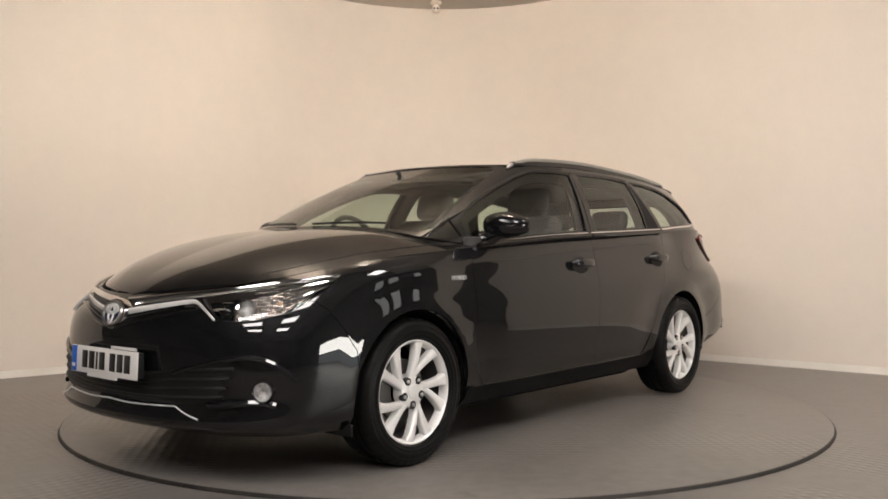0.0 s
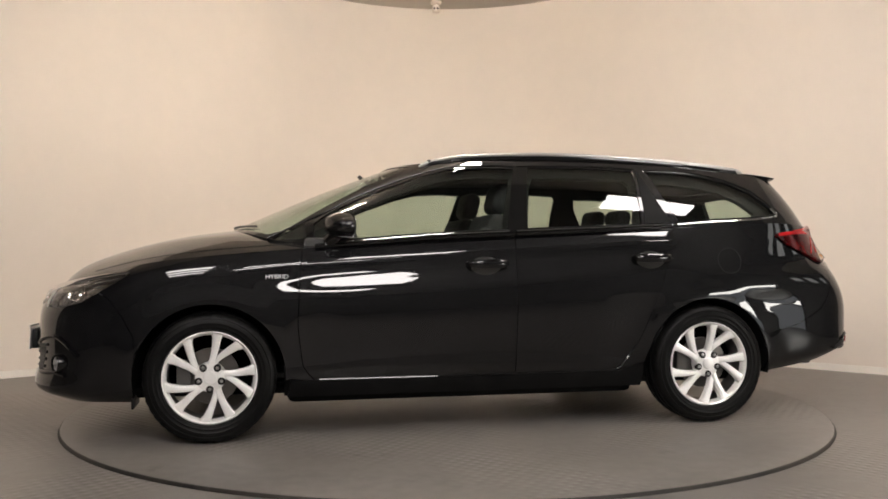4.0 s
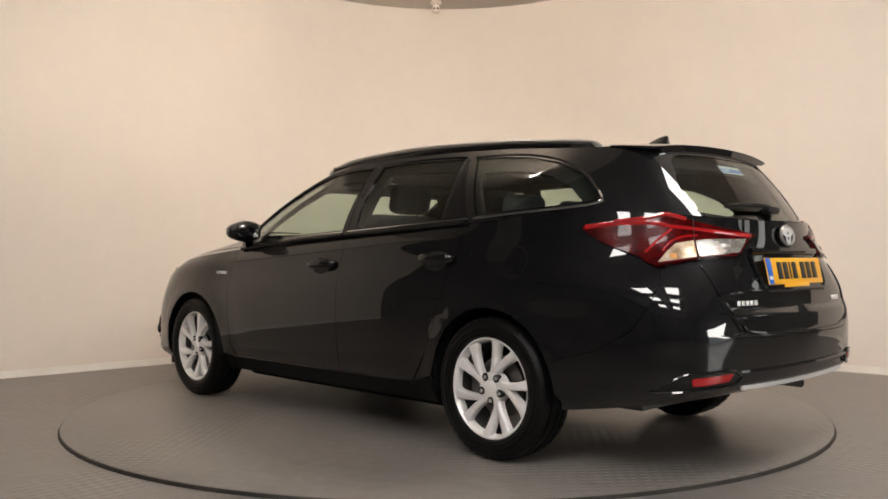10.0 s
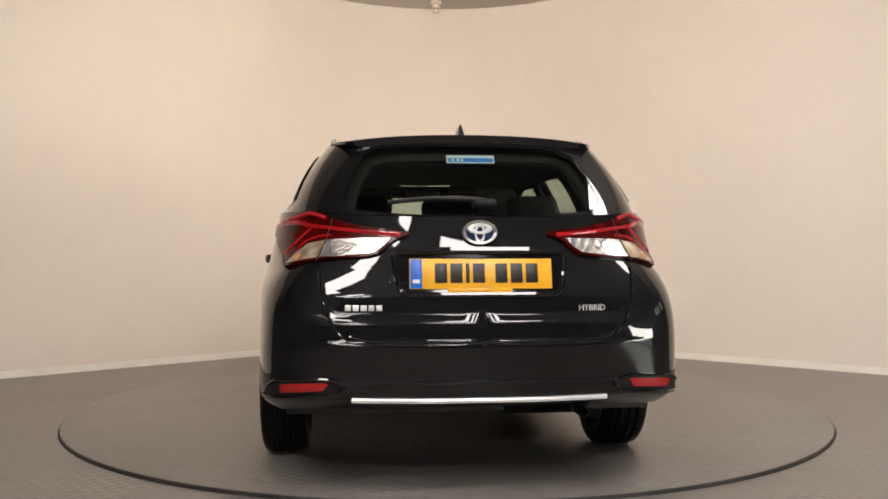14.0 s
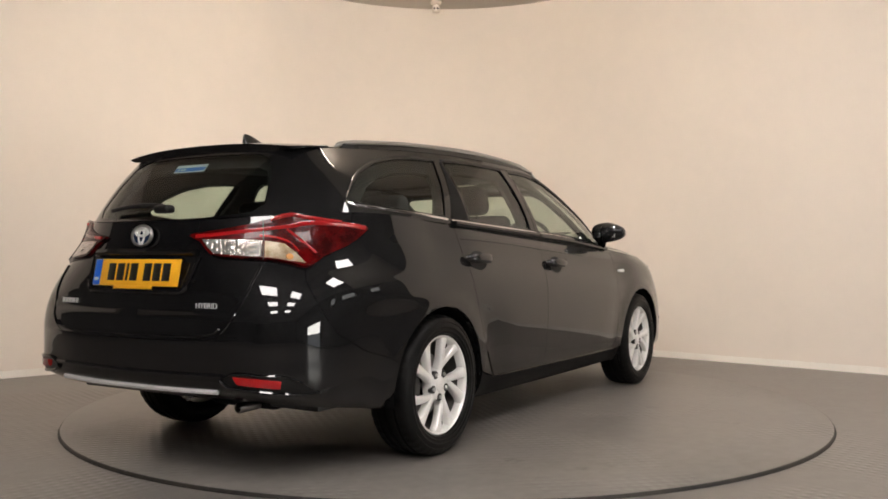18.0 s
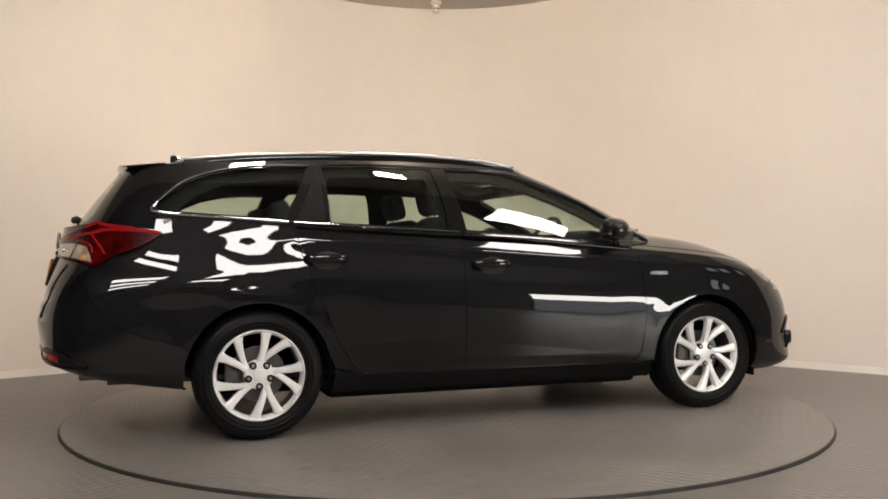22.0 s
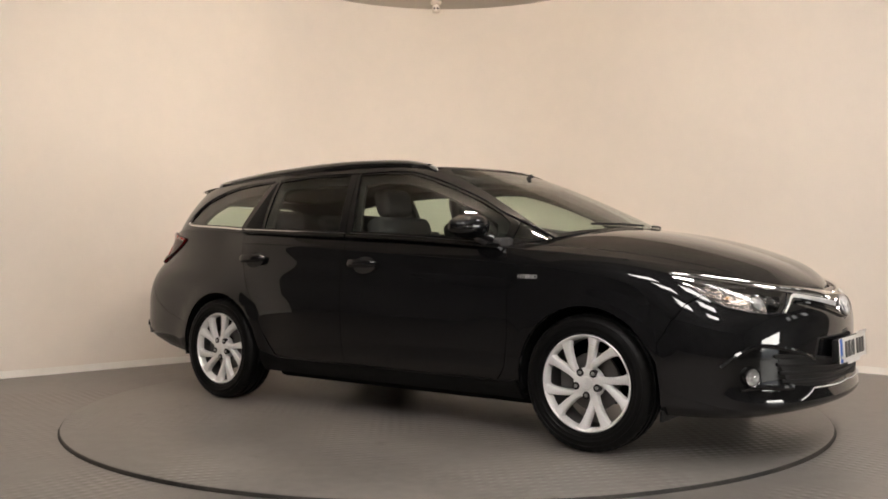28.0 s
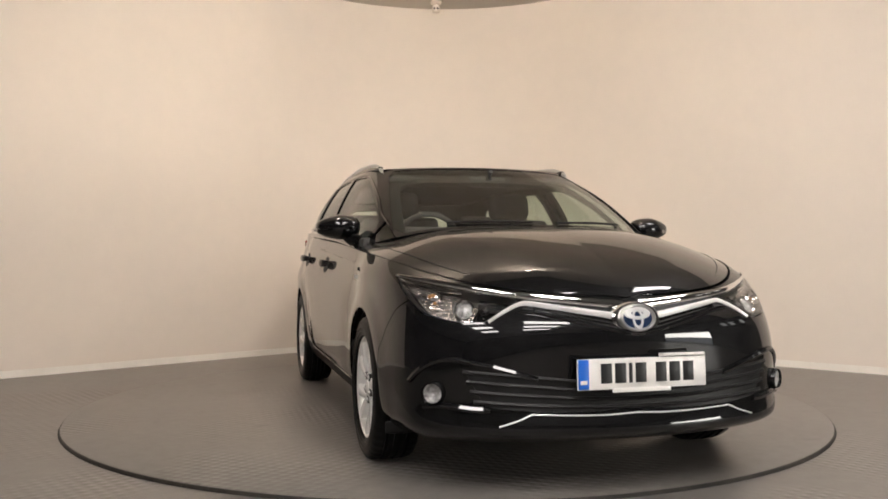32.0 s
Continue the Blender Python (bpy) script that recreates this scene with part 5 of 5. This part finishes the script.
def plate(name, m, mat, parent, label):
    """A registration plate; its characters are plain bars."""
    root = part(name, box(.52, .111, .005, (0, 0, 0), .002), mat, parent, label)
    root.matrix_basis = m
    part("country_band", box(.042, .107, .003, (-.236, 0, .0025), .001), BLUE, root, "blue band")
    part("band_mark", box(.026, .014, .002, (-.236, -.028, .0042), .0005), WHITE, root)
    x = -.168
    for k in range(7):
        wdt = .014 if k == 2 else .044
        part("character_bar", box(wdt, .072, .002, (x + wdt / 2, .002, .0032), .001), INK, root)
        x += wdt + (.012 if k != 3 else .038)
    part("plate_tab", box(.235, .016, .004, (-.005, -.060, .001), .001), mat, root)
    return root


plate("front_plate", frame_at((2.247, 0, .468), (1, 0, .05)), WHITE, car, "white front registration plate with plain bars")
part("plate_holder", box(.03, .50, .10, (2.226, 0, .468), .006), TRIM, car)
# glint above the plate, made as a white strip
part("plate_top_glint", box(.006, .19, .012, (2.249, .16, .532), .002), WHITE, car, "small white strip standing for a glint over the plate")


# ---- rear ----
LAMP_SILVER = mottle(material("clear_lamp_section", (0.8, 0.76, 0.7), 0.16, 0.75, 0.8), (0.34, 0.31, 0.275), (0.74, 0.70, 0.65), 26, 2, 0.5, 0.6, 120)
tread(LAMP_SILVER, 0.016, 0.8)
LAMP_GOLD = mottle(material("amber_tinted_lamp_section", (0.75, 0.6, 0.42), 0.22, 0.6, 0.6), (0.42, 0.30, 0.17), (0.85, 0.74, 0.58), 22, 2, 0.5, 0.7, 130)
TAIL = on_skin((12.22, 7.69), (12.56, 7.76), (12.9, 7.8), (13.3, 7.86), (13.62, 7.97), (14, 7.84), (14.33, 7.69), (14.8, 7.5), (15.24, 7.34), (15.08, 7.02), (14.9, 6.5), (14.5, 6.37), (14.14, 6.34),
               (13.74, 6.3), (13.38, 6.3), (13.03, 6.9), (12.55, 7.32), (12.32, 7.54))
CLEAR_OUT = on_skin((13.44, 6.38), (13.61, 6.71), (13.8, 6.98), (14.12, 7.02), (14.12, 6.38), (13.74, 6.35))
CLEAR_IN = on_skin((14.16, 7.03), (14.6, 7.08), (15.05, 7.12), (14.97, 6.8), (14.88, 6.55), (14.5, 6.41), (14.16, 6.38))
for mir in (False, True):
    lamp = cover("tail_light", LOWER, outline(LOWER, TAIL, True), RED, car, "red wraparound tail light with a clear lower part", lift=.014, rim=.02, mirror=mir, cell=(.12, .15))
    cover("turn_section", LOWER, outline(LOWER, CLEAR_OUT), LAMP_GOLD, lamp, "gold-tinted turn signal section", lift=.0165, rim=.004, mirror=mir, cell=(.12, .12))
    cover("clear_section", LOWER, outline(LOWER, CLEAR_IN), LAMP_SILVER, lamp, "clear reversing lamp section", lift=.0165, rim=.004, mirror=mir, cell=(.12, .12))
    on_side("light_guide", on_skin((12.26, 7.68), (12.62, 7.72), (13.01, 7.73), (13.4, 7.7), (13.68, 7.59)), .0115, RED_GLOW, lamp, mir, LOWER, .012, .6)
    on_side("light_guide", on_skin((13.68, 7.59), (14.2, 7.45), (14.7, 7.33), (15.15, 7.26)), .0095, RED_GLOW, lamp, mir, LOWER, .012, .6)
    on_side("light_guide", on_skin((13.74, 7.49), (13.58, 7.3), (13.41, 7.1), (13.24, 6.87)), .0075, RED_GLOW, lamp, mir, LOWER, .012, .6)
    on_side("light_guide", on_skin((14.2, 7.21), (13.92, 7.18), (13.68, 7.04), (13.56, 6.78)), .0065, RED_GLOW, lamp, mir, LOWER, .012, .6)
    # brighter red along the edge stands in for light through the lens
    on_side("lit_lamp_edge", on_skin((12.71, 7.76), (13.1, 7.81), (13.4, 7.87), (13.64, 7.94), (14, 7.82)), .009, RED_GLOW, lamp, mir, LOWER, .016, .7)
    on_side("lamp_ridge", on_skin((13.13, 6.82), (13.36, 6.41), (13.42, 6.34)), .004, RED, lamp, mir, LOWER, .013, .6)
    on_side("lamp_seam", on_skin((14.14, 6.26), (14.14, 6.96), (14.13, 7.81)), .0028, GAP, lamp, mir, LOWER, .0165, .6)
    u, v = 13.72, 6.5
    p, q = blob(LOWER, u, v, .0175, mir)
    part("amber_bulb", disc(frame_at(p, q), [(-.004, .016), (.002, .013), (.004, .001)], 20), AMBER, lamp)
    p, q = blob(LOWER, 14.62, 6.74, .0175, mir)
    part("reversing_bulb", disc(frame_at(p, q), [(-.004, .013), (.002, .011), (.004, .001)], 20), BULB, lamp)
    # reflector in its black pod low on the bumper
    pod = outline(LOWER, on_skin((13.2, 1.55), (13.5, 2.1), (13.76, 2.38), (14.52, 2.42), (14.7, 2.06), (14.58, 1.58), (13.86, 1.42), (13.5, 1.45)))
    pd = cover("reflector_pod", LOWER, pod, TRIM, car, "black reflector pod", lift=.003, rim=.006, mirror=mir, cell=(.15, .15))
    refl = outline(LOWER, on_skin((13.85, 2.2), (14.2, 2.27), (14.54, 2.3), (14.49, 1.85), (14.2, 1.8), (13.88, 1.76)))
    cover("reflector", LOWER, refl, RED_GLOW, pd, "red reflector", lift=.008, rim=.006, mirror=mir, cell=(.12, .12))
    on_side("pod_edge", on_skin((14.7, 2.1), (14.52, 2.44), (14.1, 2.42), (13.76, 2.4), (13.5, 2.12)), .006, PAINT, pd, mir, LOWER, .005, .8)
    on_side("pod_edge", on_skin((14.72, 2.03), (14.6, 1.58), (14.2, 1.46), (13.86, 1.4), (13.5, 1.43), (13.2, 1.55)), .007, PAINT, pd, mir, LOWER, .007, .8)
    on_side("bumper_strip", [("uv", 16, LOWER.find("r", .02, .382)[1]), ("r", .2, .382), ("r", .465, .385)], .010, LETTER, car, mir, LOWER, .006, .7, "chrome strip low on the rear bumper")
    on_side("bumper_edge", [("uv", 16, LOWER.find("r", .02, .445)[1]), ("r", .2, .442), ("r", .42, .444), ("r", .50, .444)], .010, PAINT, car, mir, LOWER, .003, .7)
    on_side("gate_fold", [("uv", 16, 5.9), ("r", .30, .80), ("r", .33, .81)], .004, PAINT, tailgate, mir, LOWER, .002, .7)
# ledge from the tailgate to the rear screen
ys = np.linspace(0, .60, 24)
us, gs = np.linspace(16, 13, 200), np.linspace(15, 11.5, 200)
low, high = LOWER.at(us, np.full(200, TOPV)), GREEN.at(gs, np.zeros(200))
rows = [[np.array([np.interp(y, c[:, 1], c[:, k]) for k in range(3)]) for y in ys] for c in (low, high)]
V = [p + np.array([0, 0, .001 * i]) for i, r in enumerate(rows) for p in r]
V += [p * np.array([1, -1, 1]) for p in V]
F = [[k, k + 1, k + 25, k + 24] for k in range(23)]
hold("screen_ledge", mesh_of("screen_ledge", V, F + [[48 + i for i in q[::-1]] for q in F], PAINT), tailgate)
# plate recess with its trim, badge, letters
recess = outline(LOWER, [("uv", 16, LOWER.find("r", .02, .762)[1]), ("r", .27, .762), ("r", .298, .80), ("r", .315, .895), ("uv", 16, LOWER.find("r", .02, .903)[1])])
cover("plate_recess", LOWER, recess, GLOSS_TRIM, tailgate, lift=.002, rim=.004, whole=True, cell=(.15, .12))
for mir in (False, True):
    on_side("recess_edge", [("uv", 16, LOWER.find("r", .02, .756)[1]), ("r", .20, .756), ("r", .275, .758), ("r", .300, .795), ("r", .318, .895)], .010, PAINT, tailgate, mir, LOWER, .003, .8)
    on_side("gate_handle", [("uv", 16, LOWER.find("r", .02, .915)[1]), ("r", .15, .915), ("r", .30, .912)], .015, PAINT, tailgate, mir, LOWER, .006, .8)
    on_side("gate_lip", on_skin((16, 3.82), (15.2, 3.83), (14.98, 3.86), (14.8, 3.95), (14.72, 4.1)), .006, PAINT, tailgate, mir, LOWER, .002, .8)
    on_side("gate_edge", on_skin((14.70, 3.95), (14.64, 4.1), (14.53, 4.47), (14.40, 5.03), (14.28, 5.64), (14.18, 6.1)), .0045, PAINT, tailgate, mir, LOWER, .0015, .8)
plate("rear_plate", frame_at((-2.287, 0, .832), (-1, 0, .2)), YELLOW, tailgate, "yellow rear registration plate with plain bars")
badge(frame_at((-2.252, 0, .982), (-1, 0, .12)), tailgate, .046)


def on_gate(y, z, lift):
    u, v = LOWER.find("r", abs(y), z)
    return blob(LOWER, u, v, lift, y < 0)


p, q = on_gate(-.41, .706, .003)
words("hybrid_badge", "HYBRID", .030, LETTER, tailgate, frame_at(p, q), "small chrome letters")
p, q = on_gate(.424, .710, .003)
mm = frame_at(p, q)
for k in range(5):
    b = part("name_bar", box(.022, .020, .003, (0, 0, 0), .002), LETTER, tailgate, "plain chrome bar of a model badge")
    b.matrix_basis = mm @ Matrix.Translation(((k - 2) * .028, 0, 0))

# rear wiper, sticker inside the screen
p, q = blob(GREEN, 15, .62, .012)
part("rear_wiper", tube(spline([(p[0] - .012, -.03, p[2] - .004), (p[0] - .012, .06, p[2] + .006), (p[0] - .004, .20, p[2] + .004), (p[0] + .012, .33, p[2] - .008)], 5), lambda t: .013 - .005 * t, 8, flat=.9), TRIM, tailgate, "black rear wiper")
part("wiper_cap", box(.05, .09, .035, (p[0] - .012, -.03, p[2] - .012), .014, 3), TRIM, tailgate)
p, q = blob(GREEN, 15, 2.35, -.008)
st = part("screen_sticker", box(.19, .044, .001, (0, 0, 0), .0), STICKER_PALE, tailgate, "blue and pale window sticker")
st.matrix_basis = frame_at(p, q)
part("sticker_band", box(.182, .022, .001, (0, -.006, .0012), .0), STICKER, st)
for k, x in enumerate((-.07, -.05, -.034)):
    part("sticker_bar", box(.010, .012, .001, (x, -.006, .002), 0), STICKER_PALE, st)
part("tow_valance", box(.10, .9, .05, (-2.10, 0, .39), .02), PAINT_CORE, car)
part("exhaust", lathe([(-2.05, .001), (-2.05, .02), (-2.16, .021), (-2.165, .018), (-2.1, .016)], "x", 20, at=(.03, -.42, .295)), DISC, car, "dull steel exhaust tip")
part("rear_silencer", box(.26, .40, .12, (-1.88, -.30, .325), .05, 3), PAINT_CORE, car)


# ---- cabin ----
def cushion(sx, sy, sz, at, tilt=0.0, mat=FABRIC, name="seat_cushion", parent=None, round_=.05):
    bm = box(sx, sy, sz, (0, 0, 0), min(round_, min(sx, sy, sz) * .45), 4)
    bmesh.ops.transform(bm, matrix=pose(at[0], at[1], at[2], 0, tilt, 0), verts=bm.verts)
    return part(name, bm, mat, parent)


def seat(x, y, name="front_seat"):
    root = cushion(.52, .50, .14, (x + .22, y, .50), -6, name=name, parent=car)
    back = cushion(.13, .50, .62, (x - .12, y, .83), -20, name="backrest", parent=root)
    for s in (-1, 1):
        part("headrest_post", tube([(x - .235, y + s * .06, 1.09), (x - .26, y + s * .06, 1.20)], .007, 6), CHROME, back)
        cushion(.15, .09, .50, (x - .08, y + s * .23, .80), -20, name="side_bolster", parent=back, round_=.045)
    cushion(.10, .27, .17, (x - .255, y, 1.215), -14, name="headrest", parent=back, round_=.05)
    return root


for y in (.37, -.37):
    seat(0.0, y)
bench = cushion(.50, 1.28, .16, (-.72, 0, .48), -6, name="rear_bench", parent=car)
cushion(.14, 1.28, .55, (-1.02, 0, .80), -18, name="backrest", parent=bench)
for y in (.42, 0, -.42):
    cushion(.09, .26, .13 if y else .10, (-1.135, y, 1.13), -10, name="headrest", parent=bench)
cushion(.62, 1.12, .03, (-1.55, 0, .86), 0, CABIN, "load_cover", car, .012)
dash = cushion(.42, 1.46, .26, (.86, 0, .865), 8, CABIN, "dashboard", car, .09)
cushion(.22, .40, .08, (.78, -.37, 1.0), 8, CABIN, "dial_hood", dash, .035)
cushion(.10, .26, .12, (.70, 0, .97), 20, GLOSS_TRIM, "centre_screen", dash, .02)
cushion(.9, .24, .22, (.25, 0, .42), 0, CABIN, "centre_console", car, .04)
wh = new("steering_wheel")
wh.parent = car
wh["label"] = "black three spoke steering wheel"
wh.matrix_basis = pose(.47, -.37, .955, 0, -66, 0)
ring = [(.185 * math.cos(a), .185 * math.sin(a), 0) for a in (2 * math.pi * k / 40 for k in range(40))]
part("wheel_rim", tube(ring, .015, 8, closed=True), CABIN, wh)
part("wheel_boss", box(.12, .15, .04, (0, 0, -.01), .018, 3), CABIN, wh)
for a in (90, 270, 180):
    c, s = math.cos(radians(a)), math.sin(radians(a))
    part("wheel_spoke", tube([(.05 * c, .05 * s, -.01), (.18 * c, .18 * s, 0)], .016, 6, flat=.6), CABIN, wh)
part("inner_mirror", box(.035, .22, .065, (.42, 0, 1.315), .018, 3), CABIN, car, "dark interior mirror")
part("mirror_stem", tube([(.44, 0, 1.33), (.50, 0, 1.37)], .012, 6), CABIN, car)
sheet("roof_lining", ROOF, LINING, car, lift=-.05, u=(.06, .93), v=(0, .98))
for mir in (False, True):
    s = -1 if mir else 1
    part("door_card", box(1.9, .05, .42, (-.10, s * .765, .78), .02), CABIN, car)
for y in (.36, -.36):
    part("sun_visor", box(.15, .40, .022, (.30, y, 1.338), .009, 2, Matrix.Rotation(radians(12), 4, "Y")), CABIN, car, "folded sun visor")
part("cabin_floor", box(3.0, 1.44, .03, (-.5, 0, .30), .01), CABIN, car)


# ---- the turn of the table, with the car on it ----
TURN = [(0.0, 229.8), (2.0, 210.5), (4.0, 191.6), (6.0, 172.3), (8.0, 153.2), (10.0, 134.2), (12.0, 114.8), (14.0, 95.8), (16.0, 77.0),
        (18.0, 58.1), (20.0, 39.1), (22.0, 20.1), (24.0, 1.0), (26.0, -18.0), (28.0, -37.1), (30.0, -56.0), (32.0, -74.6)]
SEAT = (0.055, 0.106)     # the car's origin from the table's axis


def motions():
    walk(table, [(t, pose(0, 0, 0, 0, 0, a)) for t, a in TURN])
    rows = []
    for t in [k * 1.0 for k in range(33)]:
        a = float(np.interp(t, [r[0] for r in TURN], [r[1] for r in TURN]))
        c, s = math.cos(radians(a)), math.sin(radians(a))
        rows.append((t, pose(c * SEAT[0] - s * SEAT[1], s * SEAT[0] + c * SEAT[1], 0, 0, 0, a)))
    walk(car, rows)


motions()
